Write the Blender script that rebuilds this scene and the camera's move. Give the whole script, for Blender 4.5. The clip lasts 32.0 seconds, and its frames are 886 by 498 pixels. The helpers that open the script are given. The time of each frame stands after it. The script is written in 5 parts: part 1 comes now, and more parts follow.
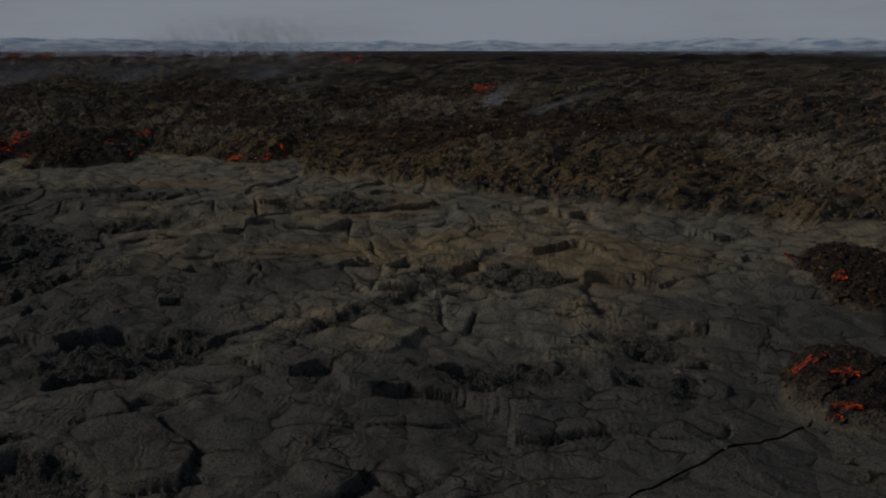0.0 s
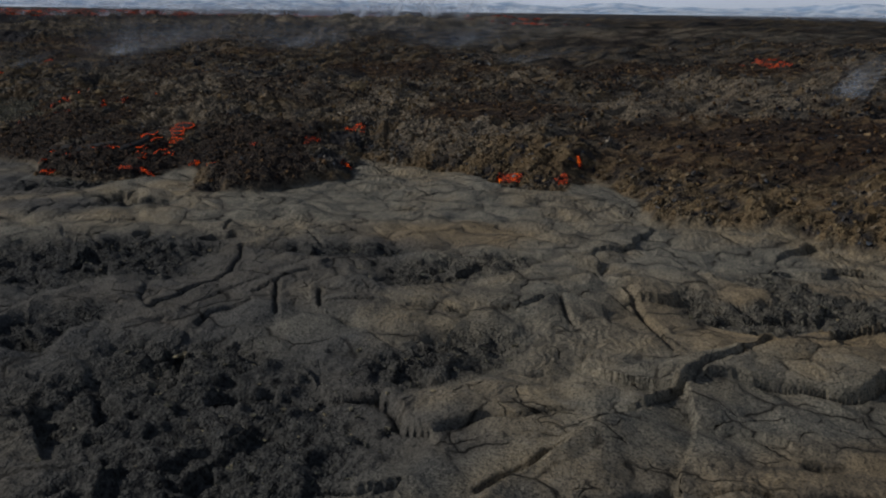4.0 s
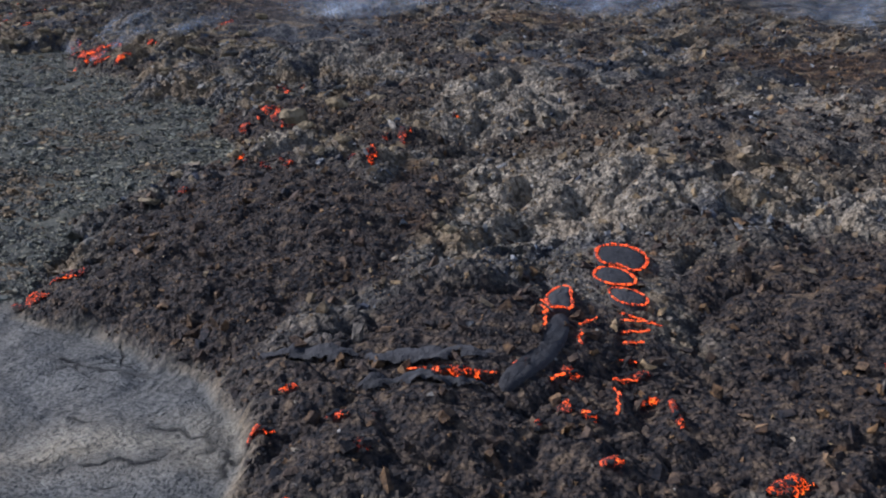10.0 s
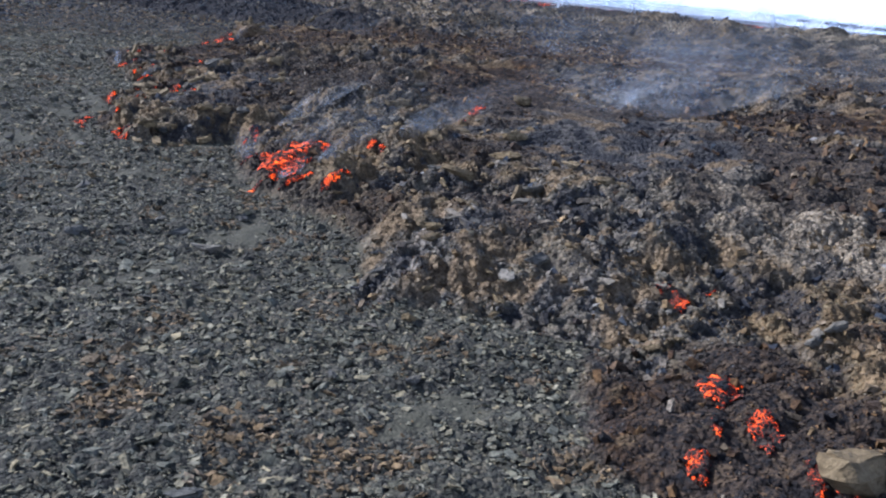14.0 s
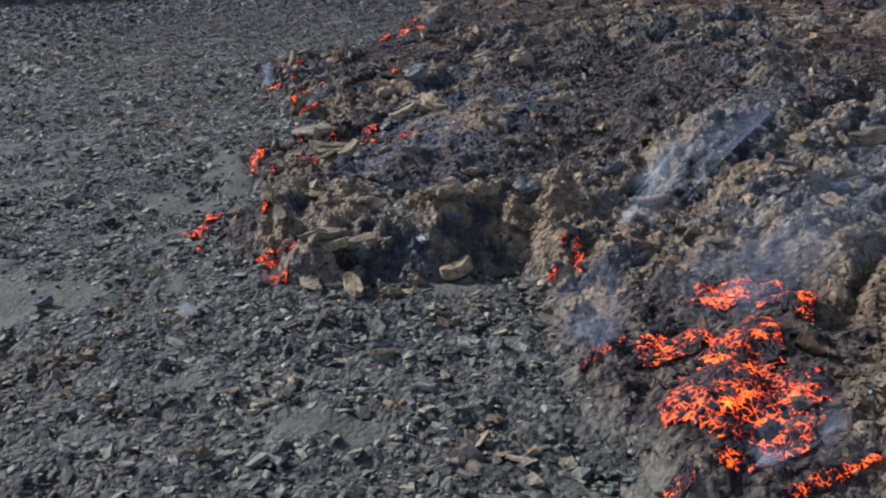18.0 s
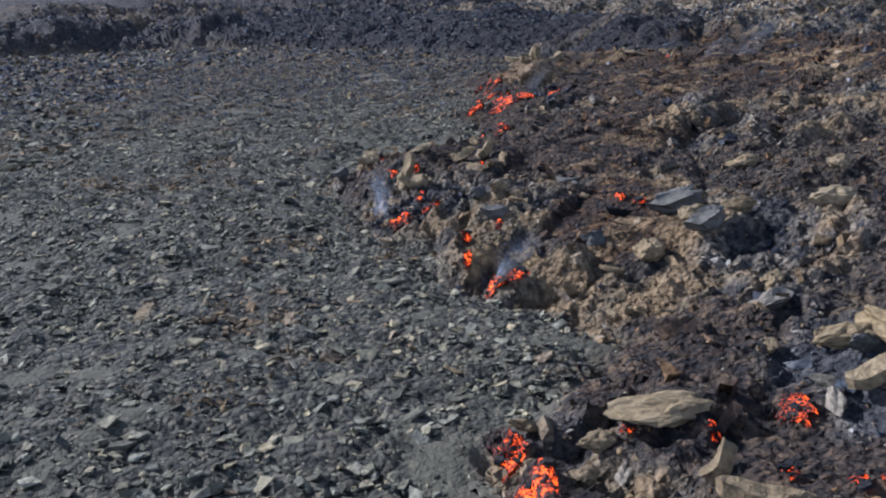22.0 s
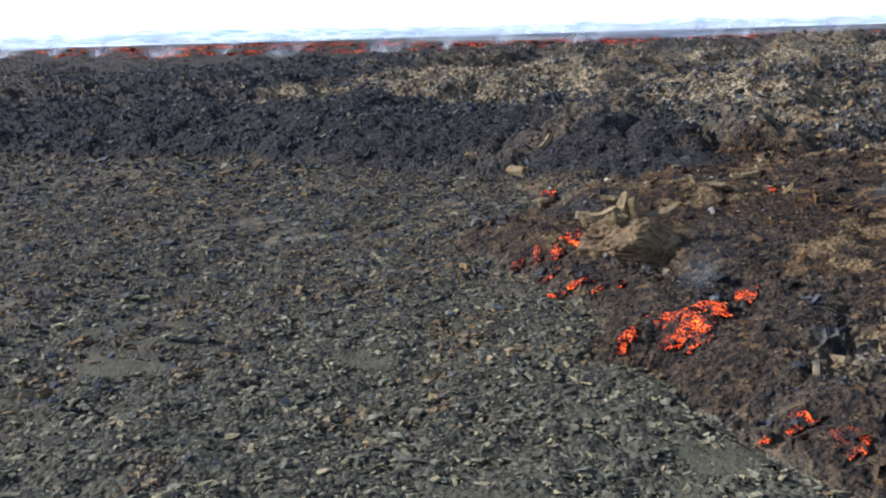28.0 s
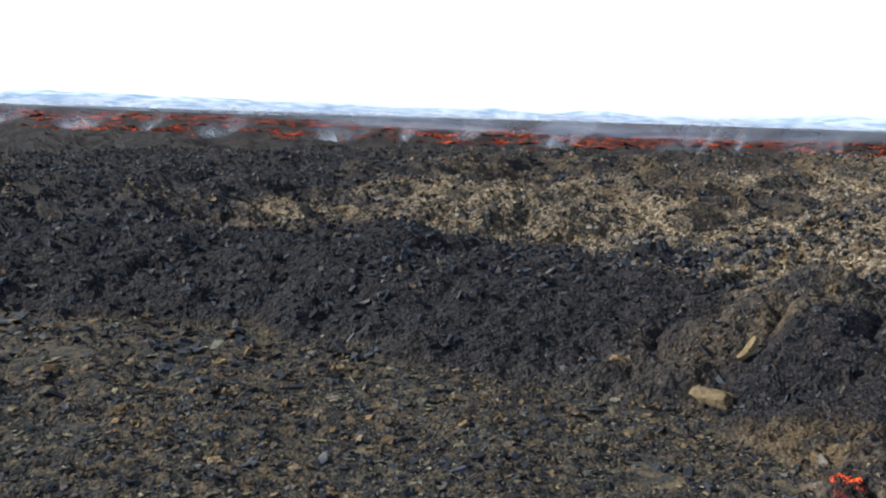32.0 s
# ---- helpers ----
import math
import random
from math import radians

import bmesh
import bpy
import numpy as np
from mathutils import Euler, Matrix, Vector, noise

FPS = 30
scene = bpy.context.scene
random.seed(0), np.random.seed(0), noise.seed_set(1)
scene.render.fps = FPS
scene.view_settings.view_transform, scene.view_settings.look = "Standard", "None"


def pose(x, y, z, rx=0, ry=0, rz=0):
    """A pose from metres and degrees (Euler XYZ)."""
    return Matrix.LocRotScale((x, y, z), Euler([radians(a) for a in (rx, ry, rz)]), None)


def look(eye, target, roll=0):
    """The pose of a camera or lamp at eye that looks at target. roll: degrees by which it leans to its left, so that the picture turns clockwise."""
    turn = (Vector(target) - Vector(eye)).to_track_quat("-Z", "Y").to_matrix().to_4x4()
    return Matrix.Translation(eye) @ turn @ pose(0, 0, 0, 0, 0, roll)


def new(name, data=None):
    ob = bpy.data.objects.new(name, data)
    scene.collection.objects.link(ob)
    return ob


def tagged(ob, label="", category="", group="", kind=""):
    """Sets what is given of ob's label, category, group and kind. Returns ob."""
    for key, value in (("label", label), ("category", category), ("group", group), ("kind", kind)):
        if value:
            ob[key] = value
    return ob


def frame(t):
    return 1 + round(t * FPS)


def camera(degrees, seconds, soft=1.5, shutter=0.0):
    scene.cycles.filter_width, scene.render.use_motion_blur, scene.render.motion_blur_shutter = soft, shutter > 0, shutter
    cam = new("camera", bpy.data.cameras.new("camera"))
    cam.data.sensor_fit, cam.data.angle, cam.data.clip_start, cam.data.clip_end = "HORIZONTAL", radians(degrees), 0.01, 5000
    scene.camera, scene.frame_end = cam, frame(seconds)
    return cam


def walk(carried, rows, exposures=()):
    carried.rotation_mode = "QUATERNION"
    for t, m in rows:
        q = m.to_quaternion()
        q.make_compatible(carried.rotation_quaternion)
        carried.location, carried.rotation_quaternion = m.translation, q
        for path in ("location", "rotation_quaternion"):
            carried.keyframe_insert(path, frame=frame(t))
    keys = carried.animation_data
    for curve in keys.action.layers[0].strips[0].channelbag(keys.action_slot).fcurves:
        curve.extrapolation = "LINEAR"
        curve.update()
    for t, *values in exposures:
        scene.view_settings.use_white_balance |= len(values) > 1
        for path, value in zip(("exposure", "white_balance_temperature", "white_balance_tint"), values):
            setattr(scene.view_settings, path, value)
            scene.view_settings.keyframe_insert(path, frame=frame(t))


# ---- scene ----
cam = camera(52.00, 32.0, soft=2.1)
# seconds, x, y, z, yaw, pitch, roll
PATH = [
    (0, -0.50, 3.00, 14.00, 3.38, -12.39, -0.01),
    (0.5, -2.95, 8.05, 13.96, 4.92, -12.66, -0.05),
    (1, -5.47, 12.90, 13.93, 6.18, -12.96, -0.20),
    (1.5, -8.04, 17.34, 13.91, 7.14, -13.24, -0.38),
    (2, -10.61, 21.59, 13.87, 7.94, -13.46, -0.55),
    (2.5, -13.24, 25.69, 13.82, 8.71, -13.71, -0.57),
    (3, -16.09, 29.61, 13.80, 9.25, -13.95, -0.74),
    (3.5, -19.09, 33.28, 13.77, 9.63, -14.28, -0.79),
    (5.5, -28.82, 51.05, 13.17, 13.90, -16.39, -0.21),
    (6, -31.44, 54.59, 13.04, 13.90, -17.03, 0.09),
    (6.5, -34.11, 58.06, 12.90, 13.82, -17.62, 0.30),
    (7, -36.71, 61.37, 12.79, 13.95, -17.81, 0.02),
    (7.5, -39.30, 64.63, 12.69, 14.39, -17.58, -0.69),
    (8, -41.91, 67.89, 12.61, 15.16, -17.32, -1.43),
    (8.5, -44.67, 71.30, 12.52, 16.16, -17.27, -2.04),
    (9, -47.32, 74.58, 12.35, 17.31, -17.33, -2.45),
    (9.5, -49.81, 77.52, 12.33, 18.52, -17.51, -2.77),
    (10, -52.40, 80.27, 12.39, 19.38, -17.74, -2.65),
    (10.5, -54.86, 82.99, 12.46, 20.43, -17.96, -2.50),
    (11, -57.42, 85.70, 12.52, 21.25, -17.87, -2.70),
    (11.5, -60.09, 88.55, 12.54, 22.03, -17.53, -3.35),
    (12, -62.73, 91.31, 12.57, 22.89, -17.10, -4.12),
    (12.5, -65.40, 94.11, 12.53, 23.80, -16.67, -4.66),
    (13, -68.15, 96.82, 12.49, 24.77, -16.25, -5.42),
    (13.5, -70.95, 99.40, 12.49, 25.79, -15.94, -5.94),
    (14, -73.75, 101.78, 12.53, 26.76, -16.03, -5.69),
    (14.5, -76.58, 104.18, 12.43, 27.72, -16.31, -4.75),
    (16.5, -85.04, 116.07, 10.78, 34.74, -16.63, 0.44),
    (17, -87.46, 117.59, 10.79, 35.32, -16.93, 0.48),
    (17.5, -89.71, 118.97, 10.86, 35.47, -17.56, 0.70),
    (18, -91.87, 120.25, 10.88, 35.48, -18.17, 1.07),
    (18.5, -93.94, 121.46, 10.92, 35.38, -18.77, 1.57),
    (19, -95.98, 122.58, 10.98, 35.01, -19.17, 1.85),
    (19.5, -98.03, 123.70, 11.04, 34.61, -19.17, 1.87),
    (20, -100.06, 124.76, 11.12, 33.99, -18.73, 1.55),
    (20.5, -102.04, 125.99, 11.14, 33.68, -17.86, 1.32),
    (21, -104.05, 127.42, 11.09, 33.45, -16.77, 0.81),
    (21.5, -105.89, 128.63, 11.08, 33.09, -16.14, 0.66),
    (22, -107.72, 129.74, 11.17, 32.48, -16.07, 1.49),
    (22.5, -109.69, 130.75, 11.36, 31.47, -16.43, 2.20),
    (23, -111.61, 131.88, 11.50, 30.17, -16.79, 3.15),
    (23.5, -113.45, 133.16, 11.62, 28.55, -17.18, 4.04),
    (24, -115.31, 134.38, 11.73, 26.54, -17.44, 4.66),
    (24.5, -117.08, 135.64, 11.87, 24.66, -17.65, 4.98),
    (25, -118.81, 136.85, 12.04, 22.63, -17.66, 4.84),
    (25.5, -120.47, 138.18, 12.21, 20.84, -17.37, 4.54),
    (26, -122.00, 139.59, 12.37, 19.40, -16.55, 4.26),
    (26.5, -123.58, 141.05, 12.57, 17.98, -15.51, 3.69),
    (28.5, -129.97, 146.23, 13.27, 12.90, -12.77, 1.05),
    (29, -131.52, 148.07, 13.51, 11.93, -12.22, 0.60),
    (29.5, -133.00, 149.89, 13.71, 10.99, -11.20, 0.04),
    (30, -134.45, 151.86, 13.91, 10.18, -10.13, -0.52),
    (30.5, -135.91, 153.98, 14.12, 9.42, -9.29, -1.02),
    (31, -137.41, 156.21, 14.36, 8.84, -8.74, -1.31),
    (31.5, -138.92, 158.33, 14.62, 8.45, -8.48, -1.60),
    (32, -140.45, 160.50, 14.89, 8.40, -8.37, -1.83),
]
# the picture fades up from dark at the start
EXPOSURES = [(0.0, -2.13, 6010, 12), (1.0, -1.91, 5980, 12), (2.0, -1.64, 5930, 12), (3.0, -1.37, 5880, 12), (6.0, -0.52, 5480, 14), (7.0, -0.32, 5339, 15), (8.0, -0.04, 5259, 16), (9.0, 0.20, 5080, 18),
             (10.0, 0.65, 4967, 18), (11.0, 1.08, 4976, 18), (12.0, 1.22, 4980, 18), (13.0, 1.22, 4984, 18), (14.5, 0.82, 4963, 18), (17.0, 0.84, 4960, 18), (19.0, 1.10, 4960, 18), (20.0, 1.15, 4957, 18), (22.0, 1.0, 5006, 18), (25.0, 0.94, 5160, 16), (26.5, 0.98, 5300, 15), (28.5, 0.88, 5400, 12), (30.0, 0.74, 5480, 11), (32.0, 0.52, 5620, 10)]
walk(cam, [(t, pose(x, y, z, 90 + p, r, w)) for t, x, y, z, w, p, r in PATH], EXPOSURES)

# ---------------------------------------------------------------- world and sun
SUN_FROM = Vector((-0.84, -0.10, 0.50)).normalized()
world = bpy.data.worlds.new("sky")
scene.world = world
world.use_nodes = True
wn, wl = world.node_tree.nodes, world.node_tree.links
wn.clear()
w_out, w_bg = wn.new("ShaderNodeOutputWorld"), wn.new("ShaderNodeBackground")
w_sky = wn.new("ShaderNodeTexSky")
w_sky.sky_type, w_sky.sun_disc = "NISHITA", False
w_sky.sun_elevation = math.asin(SUN_FROM.z)
w_sky.sun_rotation = math.atan2(SUN_FROM.x, SUN_FROM.y)
w_co, w_map, w_noise = wn.new("ShaderNodeTexCoord"), wn.new("ShaderNodeMapping"), wn.new("ShaderNodeTexNoise")
w_map.inputs["Scale"].default_value = (3.0, 3.0, 14.0)
w_noise.inputs["Scale"].default_value, w_noise.inputs["Detail"].default_value = 1.6, 5.0
w_ramp = wn.new("ShaderNodeMapRange")
w_ramp.inputs["From Min"].default_value, w_ramp.inputs["From Max"].default_value = 0.25, 0.55
w_ramp.inputs["To Min"].default_value = 0.8
w_mix = wn.new("ShaderNodeMix")
w_mix.data_type = "RGBA"
w_mix.inputs[7].default_value = (15.0, 15.8, 16.7, 1)
wl.new(w_co.outputs["Generated"], w_map.inputs["Vector"])
wl.new(w_map.outputs[0], w_noise.inputs["Vector"])
wl.new(w_noise.outputs["Fac"], w_ramp.inputs["Value"])
w_sep, w_low, w_cover = wn.new("ShaderNodeSeparateXYZ"), wn.new("ShaderNodeMapRange"), wn.new("ShaderNodeMath")
wl.new(w_co.outputs["Generated"], w_sep.inputs[0])
wl.new(w_sep.outputs["Z"], w_low.inputs["Value"])
for key, val in (("From Min", 0.10), ("From Max", 0.42), ("To Min", 1.0), ("To Max", 0.12)):
    w_low.inputs[key].default_value = val
w_cover.operation = "MULTIPLY"
wl.new(w_ramp.outputs[0], w_cover.inputs[0])
wl.new(w_low.outputs[0], w_cover.inputs[1])
wl.new(w_cover.outputs[0], w_mix.inputs[0])
wl.new(w_sky.outputs[0], w_mix.inputs[6])
wl.new(w_mix.outputs[2], w_bg.inputs["Color"])
w_bg.inputs["Strength"].default_value = 0.060
wl.new(w_bg.outputs[0], w_out.inputs["Surface"])

sun = new("sun", bpy.data.lights.new("sun", "SUN"))
sun.data.energy, sun.data.angle, sun.data.color = 5.0, radians(1.5), (1.0, 0.89, 0.72)
sun.matrix_world = look(SUN_FROM * 50, (0, 0, 0))


# ---------------------------------------------------------------- materials
class Nodes:
    """Short hand for building one node material."""

    def __init__(self, name):
        self.mat = bpy.data.materials.new(name)
        self.mat.use_nodes = True
        self.t = self.mat.node_tree
        self.t.nodes.clear()
        self.out = self.t.nodes.new("ShaderNodeOutputMaterial")
        self.co = self.t.nodes.new("ShaderNodeTexCoord").outputs["Object"]

    def link(self, a, b):
        if isinstance(a, bpy.types.NodeSocket):
            self.t.links.new(a, b)
        else:
            b.default_value = a

    def noise(self, scale, detail=4.0, rough=0.55, stretch=None, distort=0.0):
        n = self.t.nodes.new("ShaderNodeTexNoise")
        n.inputs["Scale"].default_value, n.inputs["Detail"].default_value = scale, detail
        n.inputs["Roughness"].default_value, n.inputs["Distortion"].default_value = rough, distort
        v = self.co
        if stretch:
            m = self.t.nodes.new("ShaderNodeMapping")
            m.inputs["Scale"].default_value, m.inputs["Rotation"].default_value = stretch[:3], (0, 0, stretch[3])
            self.link(v, m.inputs["Vector"])
            v = m.outputs[0]
        self.link(v, n.inputs["Vector"])
        return n.outputs["Fac"]

    def cells(self, scale, feature="F1"):
        n = self.t.nodes.new("ShaderNodeTexVoronoi")
        n.feature = feature
        n.inputs["Scale"].default_value = scale
        self.link(self.co, n.inputs["Vector"])
        return n.outputs

    def rng(self, v, a, b, c=0.0, d=1.0):
        n = self.t.nodes.new("ShaderNodeMapRange")
        for k, x in zip(("From Min", "From Max", "To Min", "To Max"), (a, b, c, d)):
            n.inputs[k].default_value = x
        self.link(v, n.inputs["Value"])
        return n.outputs[0]

    def math(self, op, a, b=0.0):
        n = self.t.nodes.new("ShaderNodeMath")
        n.operation = op
        self.link(a, n.inputs[0])
        self.link(b, n.inputs[1])
        return n.outputs[0]

    def mix(self, f, a, b):
        n = self.t.nodes.new("ShaderNodeMix")
        n.data_type = "RGBA"
        self.link(f, n.inputs[0])
        for s, x in ((n.inputs[6], a), (n.inputs[7], b)):
            self.link((*x, 1) if isinstance(x, tuple) else x, s)
        return n.outputs[2]

    def attr(self, name):
        n = self.t.nodes.new("ShaderNodeAttribute")
        n.attribute_name = name
        return n.outputs["Fac"]

    def bump(self, height, dist, strength=1.0, normal=None):
        n = self.t.nodes.new("ShaderNodeBump")
        n.inputs["Distance"].default_value = dist
        self.link(strength, n.inputs["Strength"])
        self.link(height, n.inputs["Height"])
        if normal is not None:
            self.link(normal, n.inputs["Normal"])
        return n.outputs[0]

    def island(self):
        return self.t.nodes.new("ShaderNodeNewGeometry").outputs["Random Per Island"]

    def random(self):
        return self.t.nodes.new("ShaderNodeObjectInfo").outputs["Random"]

    def surface(self, colour, rough=0.9, normal=None, gloss=0.3):
        b = self.t.nodes.new("ShaderNodeBsdfPrincipled")
        self.link((*colour, 1) if isinstance(colour, tuple) else colour, b.inputs["Base Color"])
        self.link(rough, b.inputs["Roughness"])
        b.inputs["Specular IOR Level"].default_value = gloss
        if normal is not None:
            self.link(normal, b.inputs["Normal"])
        self.link(b.outputs[0], self.out.inputs["Surface"])
        return self.mat


def ground_material():
    m = Nodes("lava_ground")
    big, wide, mid, fine = m.noise(0.07, 3), m.noise(0.24, 4, 0.6), m.noise(0.9, 4), m.noise(4.5, 5, 0.7)
    lump = m.noise(2.0, 5, 0.7)
    # old rubble plain: neutral grey with tan drifts
    chip = m.cells(8.0)
    bits = m.t.nodes.new("ShaderNodeSeparateColor")
    m.link(chip["Color"], bits.inputs[0])
    tone, tone_b = bits.outputs[0], bits.outputs[1]
    # ground painted darker than its stones to give the gaps their shade
    plain = m.mix(m.rng(fine, 0.40, 0.64), (0.021, 0.021, 0.019), (0.082, 0.081, 0.064))
    plain = m.mix(m.rng(tone, 0.5, 1.0, 0.0, 0.75), plain, m.mix(tone_b, (0.110, 0.108, 0.086), (0.175, 0.152, 0.105)))
    drift = m.mix(m.rng(fine, 0.35, 0.65), (0.044, 0.043, 0.031), (0.082, 0.078, 0.056))
    plain = m.mix(m.attr("w_bare"), plain, drift)
    plain = m.mix(m.math("MULTIPLY", m.attr("w_late"), 0.75), plain, m.mix(m.rng(lump, 0.46, 0.62), (0.030, 0.031, 0.033), (0.16, 0.122, 0.072)))
    # clinker of the young flow: mottled dark, brown, tan and pale
    clink = m.mix(m.rng(lump, 0.42, 0.60), (0.026, 0.025, 0.024), (0.162, 0.142, 0.098))
    clink = m.mix(m.rng(fine, 0.54, 0.66), clink, (0.27, 0.24, 0.19))
    clink = m.mix(m.rng(tone, 0.35, 0.9, 0.0, 0.85), clink, m.mix(tone_b, (0.024, 0.022, 0.021), (0.30, 0.255, 0.185)))
    ashy = m.mix(m.rng(fine, 0.44, 0.6), (0.040, 0.038, 0.038), (0.27, 0.245, 0.205))
    clink = m.mix(m.rng(wide, 0.50, 0.60, 0.0, 0.75), clink, ashy)
    # the dark end of this mix carries the far front's blue shade
    clink = m.mix(m.math("MAXIMUM", m.rng(big, 0.54, 0.64, 0.0, 0.5), m.math("MULTIPLY", m.attr("w_end"), 0.85)), clink, m.mix(m.rng(fine, 0.4, 0.68), (0.026, 0.028, 0.034), (0.20, 0.150, 0.090)))
    tan = m.mix(m.rng(lump, 0.40, 0.60), (0.055, 0.043, 0.026), (0.245, 0.172, 0.090))
    tan = m.mix(m.rng(tone, 0.45, 0.95, 0.0, 0.75), tan, m.mix(tone_b, (0.032, 0.027, 0.020), (0.34, 0.270, 0.150)))
    pale = m.mix(m.rng(fine, 0.40, 0.57), (0.045, 0.041, 0.036), (0.34, 0.285, 0.205))
    pale = m.mix(m.rng(tone, 0.45, 0.95, 0.0, 0.8), pale, m.mix(tone_b, (0.035, 0.032, 0.029), (0.40, 0.335, 0.245)))
    # pale specks, brightened to paint in the glints on the far crust
    speck = m.mix(m.rng(fine, 0.48, 0.60), m.mix(m.rng(lump, 0.42, 0.6), (0.038, 0.033, 0.028), (0.22, 0.165, 0.098)), (0.55, 0.46, 0.31))
    brown = m.mix(m.rng(fine, 0.42, 0.68), (0.012, 0.010, 0.009), (0.070, 0.039, 0.018))
    brown = m.mix(m.rng(lump, 0.52, 0.64, 0.0, 0.7), brown, (0.20, 0.112, 0.046))
    black = m.mix(m.rng(fine, 0.44, 0.66), (0.014, 0.013, 0.014), (0.085, 0.062, 0.043))
    black = m.mix(m.rng(lump, 0.53, 0.66, 0.0, 0.7), black, (0.16, 0.112, 0.066))
    grey = m.mix(m.rng(fine, 0.38, 0.66), (0.042, 0.040, 0.039), (0.130, 0.122, 0.112))
    # slabs: smooth dusty skin, cool grey to tan, in pillows parted by thin dark cracks, with ropy wrinkles
    grit = m.noise(11.0, 5, 0.72)
    soft = m.noise(1.3, 4, 0.6)
    bend = m.t.nodes.new("ShaderNodeTexNoise")
    bend.inputs["Scale"].default_value, bend.inputs["Detail"].default_value = 0.7, 4.0
    m.link(m.co, bend.inputs["Vector"])
    shift = m.t.nodes.new("ShaderNodeVectorMath")
    shift.operation = "MULTIPLY_ADD"
    m.link(bend.outputs["Color"], shift.inputs[0])
    shift.inputs[1].default_value = (1.5, 1.5, 0.0)
    m.link(m.co, shift.inputs[2])

    def pillows(scale, squash, turn):
        place = m.t.nodes.new("ShaderNodeMapping")
        place.inputs["Scale"].default_value, place.inputs["Rotation"].default_value = (scale * squash, scale, 0.0), (0, 0, turn)
        m.link(shift.outputs[0], place.inputs["Vector"])
        n = m.t.nodes.new("ShaderNodeTexVoronoi")
        n.feature, n.voronoi_dimensions = "DISTANCE_TO_EDGE", "2D"
        n.inputs["Scale"].default_value = 1.0
        m.link(place.outputs[0], n.inputs["Vector"])
        return n.outputs["Distance"]

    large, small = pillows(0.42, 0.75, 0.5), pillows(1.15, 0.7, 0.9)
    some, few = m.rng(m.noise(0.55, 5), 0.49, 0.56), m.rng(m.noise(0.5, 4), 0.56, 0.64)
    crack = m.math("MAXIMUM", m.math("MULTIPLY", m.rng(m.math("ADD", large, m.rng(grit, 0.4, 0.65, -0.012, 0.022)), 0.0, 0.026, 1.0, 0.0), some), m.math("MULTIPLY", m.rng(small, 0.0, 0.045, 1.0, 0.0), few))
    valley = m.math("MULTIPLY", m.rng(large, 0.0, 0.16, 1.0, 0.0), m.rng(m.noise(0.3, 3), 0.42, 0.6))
    wave = m.t.nodes.new("ShaderNodeTexWave")
    wave.inputs["Scale"].default_value, wave.inputs["Distortion"].default_value = 0.75, 14.0
    wave.inputs["Detail"].default_value, wave.inputs["Detail Scale"].default_value = 3.0, 0.9
    m.link(m.co, wave.inputs["Vector"])
    ropes = m.math("MULTIPLY", wave.outputs["Fac"], m.rng(m.noise(0.22, 3), 0.45, 0.62))
    slab = m.mix(m.rng(m.noise(0.11, 4), 0.44, 0.60), (0.172, 0.163, 0.130), (0.275, 0.222, 0.138))
    slab = m.mix(m.rng(m.noise(0.42, 3), 0.5, 0.68, 0.0, 0.55), slab, (0.070, 0.074, 0.072))
    slab = m.mix(m.rng(soft, 0.50, 0.68, 0.0, 0.5), slab, (0.295, 0.265, 0.205))
    slab = m.mix(m.rng(grit, 0.50, 0.62, 0.0, 0.9), slab, (0.036, 0.035, 0.032))
    slab = m.mix(m.rng(grit, 0.46, 0.38, 0.0, 0.5), slab, (0.37, 0.335, 0.26))
    slab = m.mix(m.math("MULTIPLY", m.attr("w_gold"), 0.6), slab, m.mix(m.rng(grit, 0.42, 0.6), (0.33, 0.235, 0.115), (0.11, 0.08, 0.045)))
    slab = m.mix(m.math("MULTIPLY", m.attr("w_dark_skin"), 0.82), slab, m.mix(m.rng(grit, 0.4, 0.6), (0.095, 0.097, 0.095), (0.026, 0.027, 0.029)))
    # shade in rope troughs, valleys and cracks, painted as dark colour
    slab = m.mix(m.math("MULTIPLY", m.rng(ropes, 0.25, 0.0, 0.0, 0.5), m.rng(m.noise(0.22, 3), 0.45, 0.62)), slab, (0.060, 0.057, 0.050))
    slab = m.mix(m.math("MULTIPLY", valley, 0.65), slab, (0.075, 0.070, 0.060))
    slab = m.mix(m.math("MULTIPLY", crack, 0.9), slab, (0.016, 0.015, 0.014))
    dregs = m.mix(m.attr("w_dark_skin"), m.mix(m.rng(fine, 0.38, 0.66), (0.040, 0.039, 0.036), (0.21, 0.195, 0.155)), m.mix(m.rng(fine, 0.38, 0.66), (0.016, 0.017, 0.019), (0.110, 0.110, 0.100)))
    slab = m.mix(m.attr("w_dregs"), slab, dregs)
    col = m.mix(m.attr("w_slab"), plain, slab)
    col = m.mix(m.attr("w_flow"), col, clink)
    dust = m.mix(m.rng(fine, 0.38, 0.62), (0.105, 0.072, 0.038), (0.265, 0.188, 0.102))
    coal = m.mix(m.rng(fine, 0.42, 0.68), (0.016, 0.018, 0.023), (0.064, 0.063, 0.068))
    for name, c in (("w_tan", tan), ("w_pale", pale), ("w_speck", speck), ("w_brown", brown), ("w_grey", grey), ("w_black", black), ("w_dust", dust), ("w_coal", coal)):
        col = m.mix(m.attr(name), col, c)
    rough_h = m.math("ADD", m.math("MULTIPLY", lump, 0.45), m.math("ADD", m.math("MULTIPLY", fine, 0.35), m.math("MULTIPLY", m.math("SUBTRACT", tone, chip["Distance"]), 0.30)))
